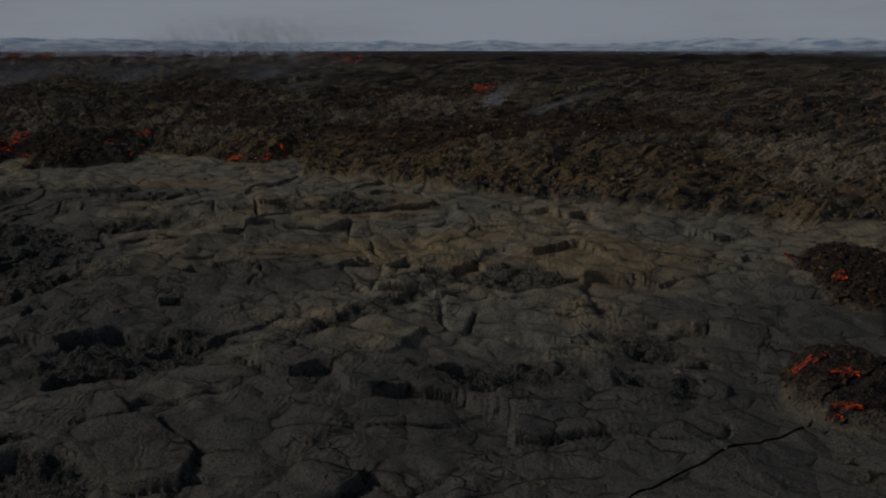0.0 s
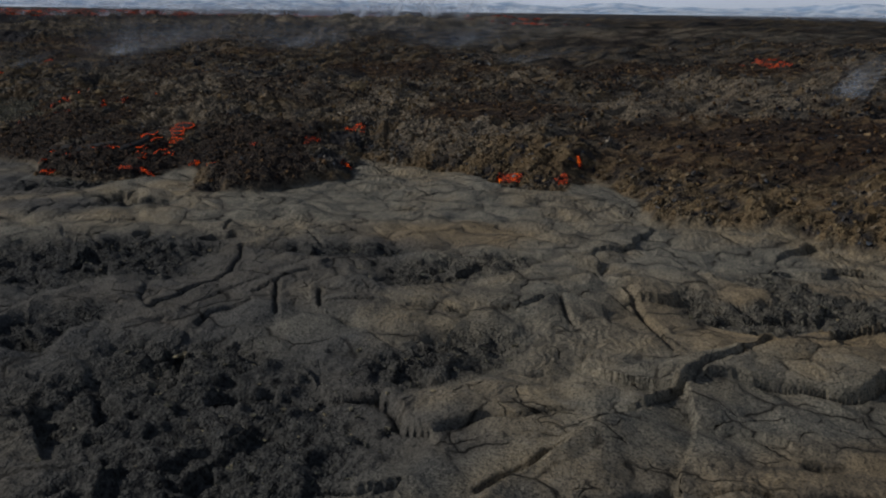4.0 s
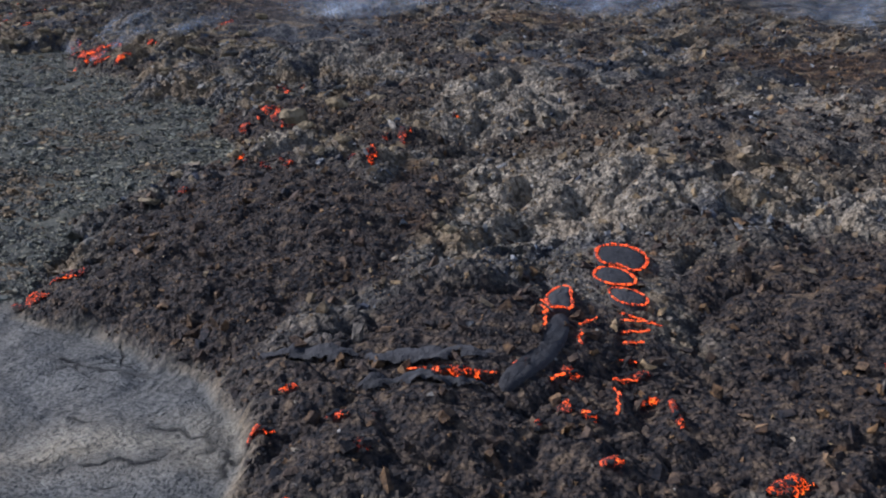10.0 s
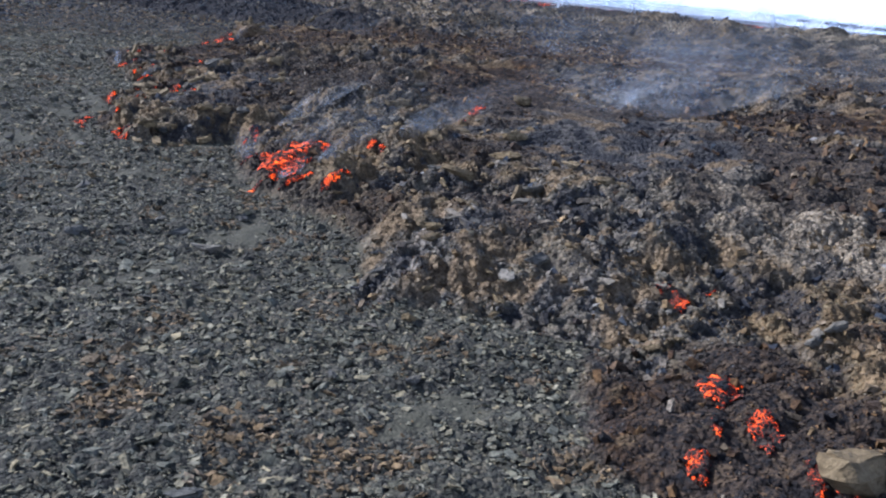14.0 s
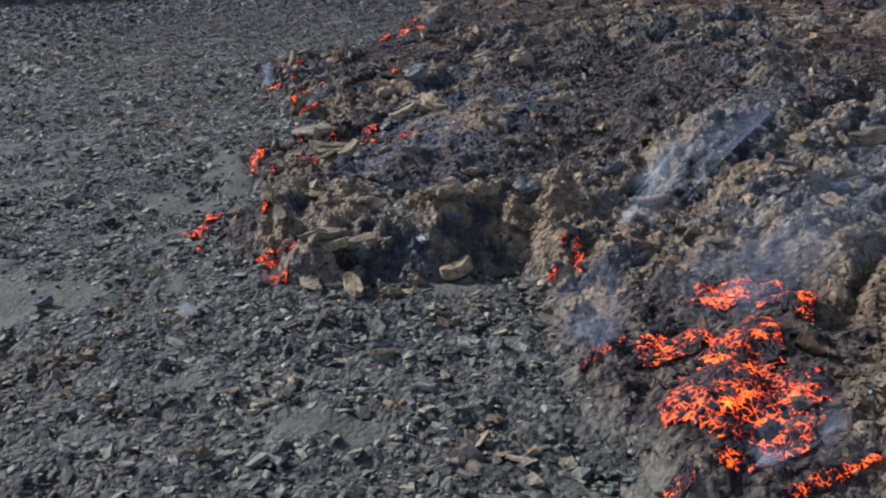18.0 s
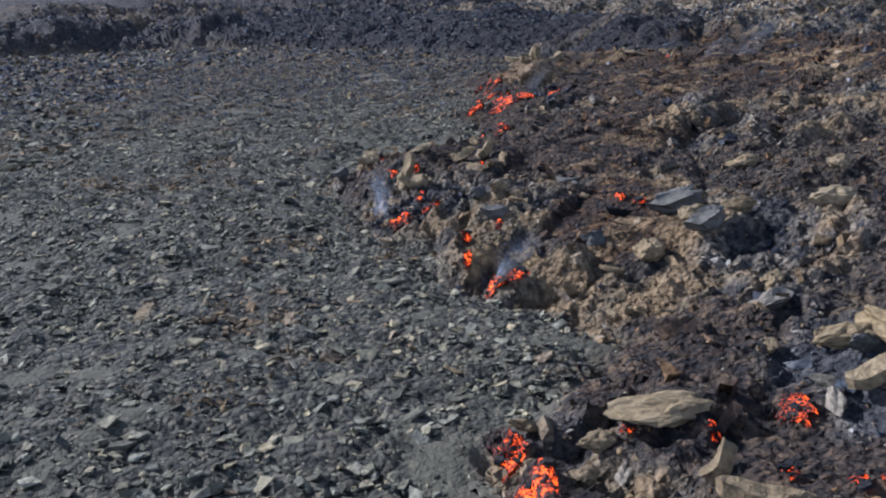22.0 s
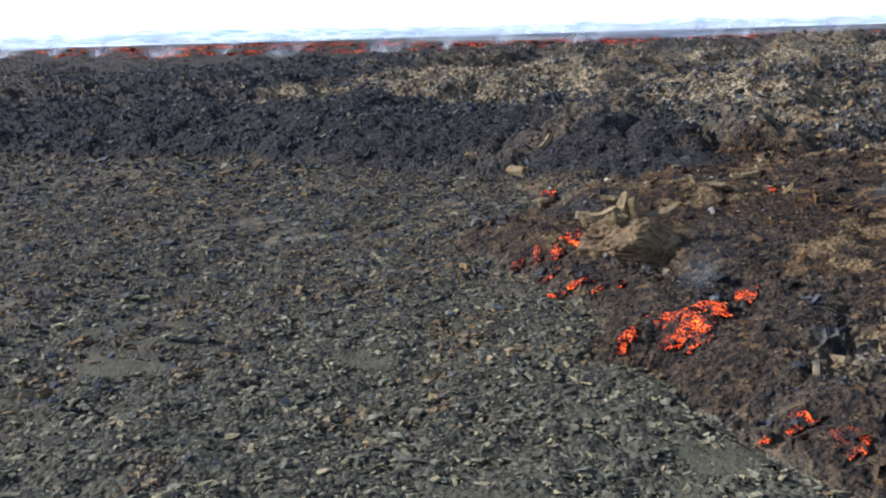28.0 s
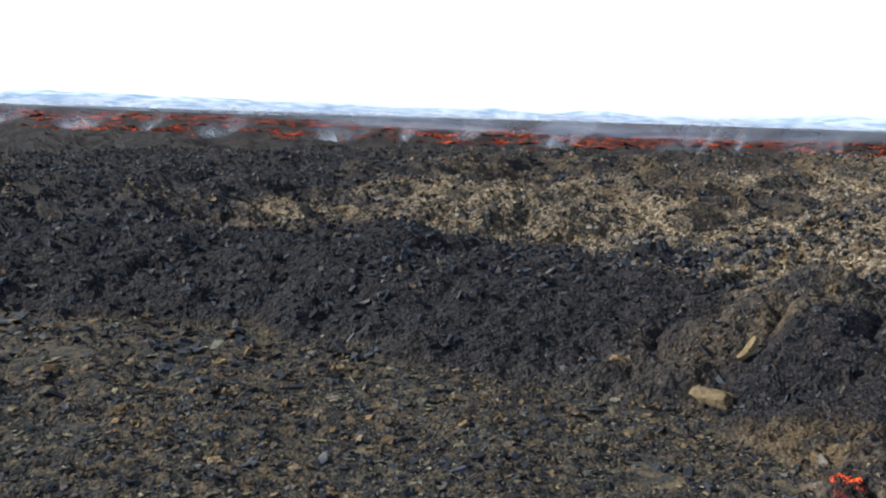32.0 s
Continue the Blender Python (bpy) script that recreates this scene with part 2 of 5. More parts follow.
    on_slab = m.math("MULTIPLY", m.attr("w_slab"), m.math("SUBTRACT", 1.0, m.attr("w_dregs")))
    n1 = m.bump(rough_h, 0.55, m.rng(m.math("MAXIMUM", on_slab, m.math("MULTIPLY", m.attr("w_bare"), 0.9)), 0.0, 1.0, 1.0, 0.12))
    n2 = m.bump(m.rng(large, 0.0, 0.28), 0.22, on_slab, n1)
    n2 = m.bump(m.rng(small, 0.0, 0.25), 0.06, m.math("MULTIPLY", on_slab, m.rng(few, 0.0, 1.0, 0.25, 1.0)), n2)
    n2 = m.bump(ropes, 0.035, on_slab, n2)
    n2 = m.bump(m.math("SUBTRACT", m.math("ADD", soft, m.math("MULTIPLY", grit, 0.4)), crack), 0.12, on_slab, n2)
    n2 = m.bump(m.noise(14.0, 3), 0.07, 0.7, n2)
    return m.surface(col, 0.9, n2, 0.14)


def rock_material(name, stops, scale=6.0, spread=1.0, cool=(0.8, 1.0, 1.2), chill=0.5, knees=(0.0, 0.55, 0.6, 1.0), drift=0.0):
    """Broken lava: each stone its own tone between the stops and its own warmth, with fine grain and pits."""
    m = Nodes(name)
    r = m.island() if spread else m.random()
    hue = m.math("FRACT", m.math("MULTIPLY", r, 57.3))
    if drift:
        r = m.math("ADD", m.math("MULTIPLY", r, 1 - drift), m.math("MULTIPLY", m.rng(m.noise(1.1, 4, 0.65), 0.3, 0.7), drift))
    a, b, c = stops
    col = m.mix(m.rng(r, *knees[:2]), a, b)
    col = m.mix(m.rng(r, *knees[2:]), col, c)
    blue = m.mix(m.rng(r, 0.0, 0.7), *(tuple(sum(x) / 3 * k for k in cool) for x in (a, c)))
    col = m.mix(m.rng(hue, 0.45, 0.75, 0.0, chill), col, blue)
    grain = m.noise(scale, 5, 0.65)
    col = m.mix(m.rng(grain, 0.35, 0.6, 0.7, 0.0), col, tuple(x * 0.5 for x in a))
    return m.surface(col, 0.85, m.bump(grain, 0.12, 1.0), 0.18)


def lava_material(name, scale=7.0, heat=1.6, cover=0.0):
    """Molten lava showing as a fine net of glowing seams between dark chips of crust."""
    m = Nodes(name)
    bend = m.t.nodes.new("ShaderNodeTexNoise")
    bend.inputs["Scale"].default_value, bend.inputs["Detail"].default_value = scale * 0.5, 3.0
    m.link(m.co, bend.inputs["Vector"])
    shift = m.t.nodes.new("ShaderNodeVectorMath")
    shift.operation = "MULTIPLY_ADD"
    m.link(bend.outputs["Color"], shift.inputs[0])
    shift.inputs[1].default_value = (1.6 / scale,) * 3
    m.link(m.co, shift.inputs[2])
    net = m.t.nodes.new("ShaderNodeTexVoronoi")
    net.feature = "DISTANCE_TO_EDGE"
    net.inputs["Scale"].default_value = scale
    m.link(shift.outputs[0], net.inputs["Vector"])
    torn = m.noise(scale * 0.18, 4, 0.6)
    wide = m.rng(torn, 0.42 - cover, 0.72 - cover, 0.0, 0.34)
    seam = m.math("MULTIPLY", m.math("SUBTRACT", wide, net.outputs["Distance"]), 4.0)
    streak = m.rng(m.noise(scale * 0.55, 4, 0.65, (1.0, 2.6, 1.0, 0.6), 0.8), 0.40, 0.60)
    hot = m.math("MULTIPLY", m.math("MINIMUM", m.math("MAXIMUM", seam, 0.0), 1.0), streak)
    glow = m.mix(m.rng(hot, 0.05, 0.45), (0.32, 0.008, 0.0), (1.0, 0.095, 0.0))
    glow = m.mix(m.rng(m.math("MULTIPLY", hot, m.rng(torn, 0.5, 0.7)), 0.45, 0.95), glow, (1.0, 0.34, 0.012))
    e = m.t.nodes.new("ShaderNodeEmission")
    m.link(glow, e.inputs["Color"])
    m.link(m.rng(hot, 0.02, 0.7, 0.0, heat), e.inputs["Strength"])
    crust = m.t.nodes.new("ShaderNodeBsdfPrincipled")
    m.link(m.mix(m.rng(m.noise(7.0, 4), 0.4, 0.65), (0.014, 0.012, 0.012), (0.060, 0.046, 0.038)), crust.inputs["Base Color"])
    crust.inputs["Roughness"].default_value = 0.9
    crust.inputs["Specular IOR Level"].default_value = 0.1
    m.link(m.bump(m.math("ADD", m.noise(9.0, 4), net.outputs["Distance"]), 0.12), crust.inputs["Normal"])
    add = m.t.nodes.new("ShaderNodeAddShader")
    m.link(crust.outputs[0], add.inputs[0])
    m.link(e.outputs[0], add.inputs[1])
    m.link(add.outputs[0], m.out.inputs["Surface"])
    return m.mat


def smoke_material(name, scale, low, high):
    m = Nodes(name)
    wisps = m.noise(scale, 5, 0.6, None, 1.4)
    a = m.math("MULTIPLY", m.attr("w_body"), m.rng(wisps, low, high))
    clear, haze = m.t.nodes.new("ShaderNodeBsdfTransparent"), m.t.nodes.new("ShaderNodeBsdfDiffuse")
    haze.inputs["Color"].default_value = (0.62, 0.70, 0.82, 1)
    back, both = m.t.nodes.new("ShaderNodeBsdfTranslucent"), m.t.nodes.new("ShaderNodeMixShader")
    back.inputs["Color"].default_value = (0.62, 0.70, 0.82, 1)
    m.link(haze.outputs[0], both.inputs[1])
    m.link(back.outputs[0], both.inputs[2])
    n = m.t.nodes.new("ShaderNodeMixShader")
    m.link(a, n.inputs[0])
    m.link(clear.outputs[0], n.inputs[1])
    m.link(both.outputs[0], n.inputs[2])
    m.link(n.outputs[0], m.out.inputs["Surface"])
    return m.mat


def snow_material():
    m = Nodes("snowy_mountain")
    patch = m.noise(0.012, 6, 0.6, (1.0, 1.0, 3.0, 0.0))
    # both tones are painted blue, as of snow lying in shade
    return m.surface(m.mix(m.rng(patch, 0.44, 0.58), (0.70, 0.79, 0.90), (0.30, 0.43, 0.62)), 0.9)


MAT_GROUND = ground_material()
MAT_PLAIN = rock_material("grey_rubble", ((0.050, 0.048, 0.035), (0.176, 0.166, 0.113), (0.33, 0.275, 0.158)), cool=(0.98, 1.03, 0.87), chill=0.4)
MAT_MIXED = rock_material("mottled_clinker", ((0.022, 0.020, 0.020), (0.150, 0.125, 0.092), (0.40, 0.34, 0.255)), cool=(0.94, 1.0, 1.04), chill=0.5, drift=0.5)
MAT_BLACK = rock_material("black_clinker", ((0.011, 0.010, 0.011), (0.070, 0.040, 0.018), (0.25, 0.145, 0.058)), chill=0.12, knees=(0.26, 0.52, 0.56, 0.9), drift=0.5)
# dark clinker, with blue shade put into its tones
MAT_DARK = rock_material("blue_shaded_clinker", ((0.018, 0.021, 0.029), (0.054, 0.056, 0.066), (0.28, 0.215, 0.125)), chill=0.3, knees=(0.3, 0.6, 0.65, 1.0), drift=0.4)
MAT_TAN = rock_material("tan_clinker", ((0.045, 0.032, 0.017), (0.200, 0.138, 0.068), (0.41, 0.30, 0.165)), cool=(0.95, 1.0, 1.0), chill=0.2, drift=0.5)
MAT_PALE = rock_material("pale_clinker", ((0.050, 0.044, 0.037), (0.25, 0.21, 0.150), (0.52, 0.45, 0.345)), cool=(0.95, 1.0, 1.05), chill=0.2, knees=(0.0, 0.55, 0.68, 1.0), drift=0.4)
MAT_B_TAN = rock_material("tan_boulder", ((0.12, 0.088, 0.046), (0.25, 0.188, 0.100), (0.37, 0.290, 0.170)), 7.0, 0, chill=0.05, drift=0.5)
MAT_B_GREY = rock_material("grey_boulder", ((0.09, 0.088, 0.078), (0.14, 0.13, 0.108), (0.19, 0.17, 0.135)), 4.0, 0, chill=0.08)
MAT_B_PALE = rock_material("pale_boulder", ((0.12, 0.108, 0.085), (0.185, 0.165, 0.128), (0.26, 0.225, 0.17)), 4.0, 0, chill=0.0)
MAT_B_MOUND = rock_material("tan_mound", ((0.07, 0.048, 0.028), (0.17, 0.118, 0.066), (0.27, 0.195, 0.115)), 3.0, 0, chill=0.0, drift=0.8)
MAT_PLATE = rock_material("black_crust", ((0.013, 0.012, 0.013), (0.026, 0.023, 0.022), (0.055, 0.045, 0.038)), 8.0, 0)
MAT_LAVA = lava_material("molten_lava", 10.0, 1.5, 0.06)
MAT_EMBER = lava_material("small_embers", 13.0, 1.3, 0.05)
MAT_RIM = lava_material("glowing_rim", 8.0, 1.3, 0.25)
MAT_FAR_LAVA = lava_material("far_molten_lava", 1.2, 0.55, 0.06)
MAT_CRUST = rock_material("smooth_lava_skin", ((0.026, 0.025, 0.026), (0.034, 0.032, 0.032), (0.046, 0.043, 0.042)), 5.0, 0, chill=0.0)
MAT_SMOKE = smoke_material("thin_blue_smoke", 0.55, 0.36, 0.74)
MAT_PLUME = smoke_material("white_blue_plume", 0.16, 0.30, 0.72)
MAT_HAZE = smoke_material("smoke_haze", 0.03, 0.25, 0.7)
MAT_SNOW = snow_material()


# ---------------------------------------------------------------- noise on arrays
def lattice(ix, iy, seed):
    h = (ix.astype(np.int64) * 374761393 + iy.astype(np.int64) * 668265263 + seed * 974711) & 0xFFFFFFFF
    h = ((h ^ (h >> 13)) * 1274126177) & 0xFFFFFFFF
    return ((h ^ (h >> 16)) & 0xFFFFFF) / float(0xFFFFFF)


def value_noise(x, y, seed):
    """Smooth noise of unit cells, -1 to 1."""
    ix, iy = np.floor(x), np.floor(y)
    fx, fy = x - ix, y - iy
    fx, fy = fx * fx * fx * (fx * (fx * 6 - 15) + 10), fy * fy * fy * (fy * (fy * 6 - 15) + 10)
    a, b = lattice(ix, iy, seed), lattice(ix + 1, iy, seed)
    c, d = lattice(ix, iy + 1, seed), lattice(ix + 1, iy + 1, seed)
    return 2 * ((a * (1 - fx) + b * fx) * (1 - fy) + (c * (1 - fx) + d * fx) * fy) - 1


def fbm(x, y, size, seed, octaves=3, gain=0.5):
    out, amp, total = 0.0, 1.0, 0.0
    for k in range(octaves):
        c, s = math.cos(0.6 + k), math.sin(0.6 + k)
        out = out + amp * value_noise((x * c - y * s) / size, (x * s + y * c) / size, seed + 17 * k)
        total, amp, size = total + amp, amp * gain, size / 2.03
    return out / total


def cell_edges(x, y, size, seed):
    """Distance to the nearest joint between irregular plates, a random number for each plate, and a slope over it."""
    gx, gy = x / size, y / size
    ix, iy = np.floor(gx), np.floor(gy)
    d1, d2, tag = np.full_like(x, 9.0), np.full_like(x, 9.0), np.zeros_like(x)
    lean = np.zeros_like(x)
    for ox in (-1, 0, 1):
        for oy in (-1, 0, 1):
            cx, cy = ix + ox, iy + oy
            px, py = cx + lattice(cx, cy, seed) - gx, cy + lattice(cx, cy, seed + 5) - gy
            d = np.hypot(px, py)
            near = d < d1
            d2 = np.where(near, d1, np.minimum(d2, d))
            t = lattice(cx, cy, seed + 9)
            tag = np.where(near, t, tag)
            lean = np.where(near, (px * np.cos(40 * t) + py * np.sin(40 * t)) * size, lean)
            d1 = np.where(near, d, d1)
    return (d2 - d1) * size * 0.5, tag, lean


def smooth(v, a, b):
    k = np.clip((v - a) / (b - a), 0, 1)
    return k * k * (3 - 2 * k)


def segment_distance(x, y, ax, ay, bx, by):
    dx, dy = bx - ax, by - ay
    k = np.clip(((x - ax) * dx + (y - ay) * dy) / (dx * dx + dy * dy), 0, 1)
    return np.hypot(x - ax - k * dx, y - ay - k * dy)


# ---------------------------------------------------------------- plan of the place
ALONG, ACROSS = (-0.651, 0.759), (0.759, 0.651)
MARGIN_SLABS = [(400.0, -40.0), (120.0, 48.0), (60.0, 66.0), (28.3, 72.3), (21.9, 73.3), (13.6, 75.4), (5.3, 78.9), (-2.2, 82.5), (-11.5, 87.3), (-18.8, 88.4),
                (-21.0, 96.9), (-22.8, 100.0), (-24.5, 96.6), (-27.4, 95.4), (-30.5, 97.8), (-39.0, 102.4), (-40.5, 103.9), (-38.7, 96.7), (-41.0, 94.6),
                (-43.8, 91.3), (-47.7, 90.2), (-49.9, 95.7), (-50.9, 96.8), (-52.8, 93.5), (-55.7, 92.4), (-60.6, 92.5), (-61.8, 94.7), (-63.8, 96.8), (-66.9, 97.9),
                (-70.9, 98.4), (-72.9, 102.9), (-74.9, 105.9), (-75.4, 111.9), (-73.4, 113.4)]
MARGIN_PLAIN = [(-76.0, 116.9), (-77.5, 117.5), (-80.1, 124.1), (-84.1, 123.6), (-86.1, 122.6), (-89.1, 127.1), (-93.1, 129.1), (-91.0, 130.1), (-95.1, 129.5),
                (-97.0, 131.0), (-98.9, 132.9), (-100.9, 135.3), (-102.9, 133.9), (-105.0, 132.4), (-108.4, 133.0), (-110.8, 136.8), (-111.8, 138.2), (-114.2, 140.1),
                (-113.7, 144.4), (-117.6, 145.4), (-121.6, 148.4), (-127.1, 152.4), (-127.2, 156.3), (-125.3, 159.3), (-128.4, 165.3), (-129.8, 165.4),
                (-130.8, 169.6), (-133.4, 173.1), (-137.0, 176.8), (-134.4, 181.0), (-134.0, 184.4), (-136.9, 189.3)]
MARGIN_FAR = [(-141.7, 190.7), (-147.4, 191.7), (-153.2, 195.2), (-159.0, 195.2), (-168.7, 195.3), (-180.6, 193.7), (-186.5, 187.4), (-192.7, 178.5),
              (-215.0, 160.0), (-300.0, 120.0), (-900.0, 0.0), (-900.9, 1501.7), (900.0, 1500.0), (900.0, -200.0)]
MARGIN = MARGIN_SLABS + MARGIN_PLAIN + MARGIN_FAR
# small side lobes on the slabs: x, y, half length, half width, turn
SIDE_LOBES = [(15.9, 43.6, 4.6, 3.2, 80), (22.4, 60.0, 7.0, 3.6, 85)]

# patches of the flow's surface: x, y, half width, half depth, turn
BLACK = [(-112.4, 143.4, 2.2, 1.7, 25), (-110.6, 140.7, 1.5, 1.1, 20), (-131.3, 170.4, 2.6, 2.2, 10), (-127.0, 168.0, 3.0, 3.0, 20), (-66.6, 103.8, 5.6, 7.6, 23), (-57.0, 97.6, 6.8, 5.0, 20), (-48.5, 103.7, 5.5, 6.5, 21), (-45.4, 96.5, 3.6, 6.0, 19), (-70.8, 112.1, 3.0, 1.2, 32),
         (15.9, 44.9, 4, 5, 3), (21.7, 60.6, 4, 8, 1), (-159.1, 201.6, 22, 7.0, 6), (-95.3, 130.8, 1.9, 1.5, 30), (-108.3, 133.9, 1.4, 1.0, 30),
         (-74.6, 120.2, 2.4, 4.4, 30), (-112.3, 142.0, 1.8, 1.3, 20), (-121.0, 155.7, 2.2, 3.0, 10), (-124.6, 161.1, 1.6, 2.2, 10), (-164.1, 202.5, 14, 7, 0),
         (-140.8, 196.0, 8, 4, 20), (-131.3, 189.8, 5, 2.5, 10), (-112.3, 142.2, 1.2, 1.5, 20), (-122.1, 162.9, 2.8, 2.5, 20), (-121.9, 153.6, 2.3, 1.5, 20),
         (-126.3, 173.0, 1.8, 3.3, 10), (-109.0, 140.1, 1.8, 0.8, 30), (-149.6, 197.2, 10, 4, 10), (-142.8, 200.7, 10, 4, 25), (-66.6, 115.4, 1.5, 2.2, 20), (-129.2, 187.6, 3.2, 1.6, 10), (-131.4, 178.4, 1.8, 1.4, 10), (-173.6, 235.2, 18, 26, 17), (-62.6, 109.0, 1.2, 2.6, 20)]
BROWN = [(-30.7, 117.5, 7.5, 6.0, 9), (-76.6, 119.2, 1.9, 3.2, 30), (-94.7, 178.5, 13, 12, 57), (-109.0, 176.0, 9, 13, 25), (-121.7, 176.6, 7.5, 14, 20),
         (-133.7, 174.3, 2.9, 3.6, 9), (-126.4, 184.1, 4.6, 6.0, 7), (-62.9, 108.1, 1.0, 4.2, 21), (-18.8, 146.3, 22, 6, 8),
         (-48.8, 145.2, 9, 5, 20), (1.6, 108.2, 26, 10, 8), (-78.4, 153.4, 14, 5, 30), (-119.4, 157.2, 2.6, 5.5, 15), (-129.2, 179.0, 5, 3, 15),
         (-120.0, 171.4, 6, 8, 15), (-95.6, 154.1, 4.5, 12, 15), (-115.4, 149.4, 1.8, 2.6, 20), (-129.7, 177.5, 4.0, 2.6, 10), (-130.4, 168.2, 2.6, 2.6, 10),
         (-127.5, 165.4, 2.4, 2.0, 10), (-132.0, 176.9, 3.2, 3.2, 10)]
PALE = [(-58.0, 112.8, 3.4, 5.0, 23), (-46.0, 120.0, 7.0, 7.5, 23), (-61.2, 124.3, 7.5, 9.0, 12), (-34.1, 108.6, 4.3, 6.5, 12), (-71.3, 114.6, 1.3, 2.0, 28),
        (-75.9, 135.7, 3.6, 5.0, 34), (-70.9, 115.2, 0.8, 1.5, 25), (-72.5, 132.4, 2.2, 2.2, 41), (-103.7, 144.6, 3.0, 1.6, 30), (-128.4, 206.8, 14, 10, 4),
        (-140.9, 213.3, 15, 8, 0), (-154.0, 228.2, 16, 6, 0), (-172.0, 236.0, 14, 4, 0), (-68.0, 260.0, 30, 30, 1), (-15.0, 230.0, 40, 20, 0),
        (-104.9, 240.2, 20, 14, 0)]
TAN = [(-60.6, 109.4, 1.5, 3.6, 20), (-73, 120.5, 3.2, 4.0, 20), (-68.5, 117.5, 3.0, 2.2, 20), (-66, 122, 4, 2.6, 20), (-62, 117, 3, 1.8, 20), (-58, 123, 4, 2.6, 10), (-50, 116, 4, 2.0, 10), (-93.6, 133.5, 1.6, 3.4, 30), (-101.5, 136.5, 2.0, 2.0, 30), (-32.7, 102.0, 4.2, 3.4, 14), (-26.5, 101.3, 6.0, 4.0, 11), (-73.6, 116.7, 1.2, 3.4, 31), (-74.1, 126.8, 1.8, 3.6, 38), (-89.6, 129.4, 1.6, 2.0, 29),
       (-89.6, 136.7, 2.4, 5.0, 44), (-99.0, 135.5, 2.0, 2.7, 31), (-109.1, 137.4, 1.3, 1.9, 33), (9.3, 87.7, 26, 8, -14), (-17.2, 95.4, 8, 5, 0),
       (-116.7, 147.3, 2.2, 1.6, 30), (-128.8, 172.9, 2.2, 2.4, 20), (-132.0, 187.4, 4, 3.2, 0), (-133.3, 186.9, 2.6, 3, 0), (-10.3, 93.2, 12, 8, -10)]
DUSK = [(10, 150, 75, 42, 0), (-20, 118, 30, 12, 10), (-60, 175, 40, 20, 20)]
GREY = [(-106.8, 140.8, 3.0, 4.6, 26), (-106.1, 142.2, 2.4, 3.4, 28), (-105.7, 137.4, 1.3, 1.6, 20), (-104.1, 138.4, 1.8, 1.6, 20), (-85.8, 143.6, 8, 7, 40),
        (-66.5, 135.7, 6, 4, 30)]

# joints and open holes of the old slabs
CRACKS = [[(-24.7, 60.9), (-23.3, 62.8), (-19.3, 67.1), (-15.1, 72.5)], [(-21.0, 60.6), (-19.4, 61.8), (-14.0, 62.4), (-10.5, 62.7), (-9.0, 61.7), (-6.2, 61.8)],
          [(-28.6, 56.9), (-26.2, 59.0), (-23.1, 58.9), (-20.4, 58.4)], [(-20.7, 76.8), (-18.8, 72.4)], [(-16.0, 60.7), (-16.4, 58.6), (-19.0, 59.4)],
          [(-29.8, 73.6), (-25.5, 73.5), (-23.8, 75.2), (-22.6, 73.0)], [(-40.9, 72.1), (-39.9, 74.1), (-38.9, 76.3), (-39.9, 80.2)]]
CRACKS_LATER = [[(-37.1, 74.1), (-36.4, 74.8), (-35.4, 76.6)], [(-34.0, 74.3), (-33.6, 72.7), (-31.2, 73.3)], [(-38.3, 71.1), (-38.2, 72.3), (-36.8, 73.3)],
                [(-38.9, 84.8), (-36.9, 82.3), (-36.1, 81.0)], [(-49.0, 80.2), (-47.2, 78.7), (-43.5, 79.4)],
                [(-39.1, 81.6), (-38.7, 82.7), (-36.3, 82.8), (-35.1, 83.8)], [(-53.8, 82.5), (-53.7, 85.0), (-55.0, 86.1)], [(-49.6, 90.6), (-47.9, 89.0)],
                [(-46.2, 88.2), (-44.8, 87.3)], [(-42.9, 85.3), (-42.1, 82.8)]]
CRACKS_FIRST = [[(-20.2, 59.3), (-18.5, 60.5), (-16.5, 60.7), (-14.4, 61.2)], [(-14.4, 61.2), (-12.3, 61.9), (-9.8, 61.4), (-8.2, 60.4)], [(-20.6, 76.7), (-19.7, 74.2), (-18.9, 71.6)],
                [(-29.4, 74.3), (-27.3, 73.4), (-25.5, 73.2)], [(-9.2, 65.7), (-8.9, 64.5), (-8.4, 63.7)], [(-6.5, 64.9), (-5.6, 64.1), (-4.7, 64.5)], [(-7.7, 60.4), (-5.3, 61.2)],
                [(-36.3, 75.0), (-35.3, 72.4)], [(-32.1, 69.2), (-29.6, 68.5)], [(-15.8, 60.3), (-15.4, 58.5), (-15.6, 56.7)], [(-10.9, 48.0), (-10.4, 45.7), (-8.8, 45.2), (-7.8, 44.4)],
                [(2.3, 53.2), (4.9, 53.5), (6.5, 54.0)], [(5.3, 54.8), (6.5, 54.3)], [(-2.2, 49.8), (-1.6, 52.6)], [(7.0, 47.4), (9.1, 50.2)], [(-25.5, 48.2), (-26.0, 51.3)]]
HOLES = [(-51.1, 87.6, 1.2, 1.3), (-46.5, 81.2, 0.35, 0.4), (-42.1, 81.8, 1.2, 0.5)]
HOLES_FIRST = [(-34.3, 65.3, 0.9, 0.5), (-15.1, 63.9, 0.6, 0.4), (-19.2, 59.7, 1.2, 0.5), (-8.9, 60.8, 1.1, 0.5), (-6.5, 60.5, 0.9, 0.5), (-20.7, 46.8, 2.0, 1.0),
               (-19.6, 42.4, 1.6, 0.9), (-2.6, 44.2, 1.7, 0.7), (6.7, 43.3, 1.0, 0.7), (9.6, 45.6, 0.9, 0.5)]
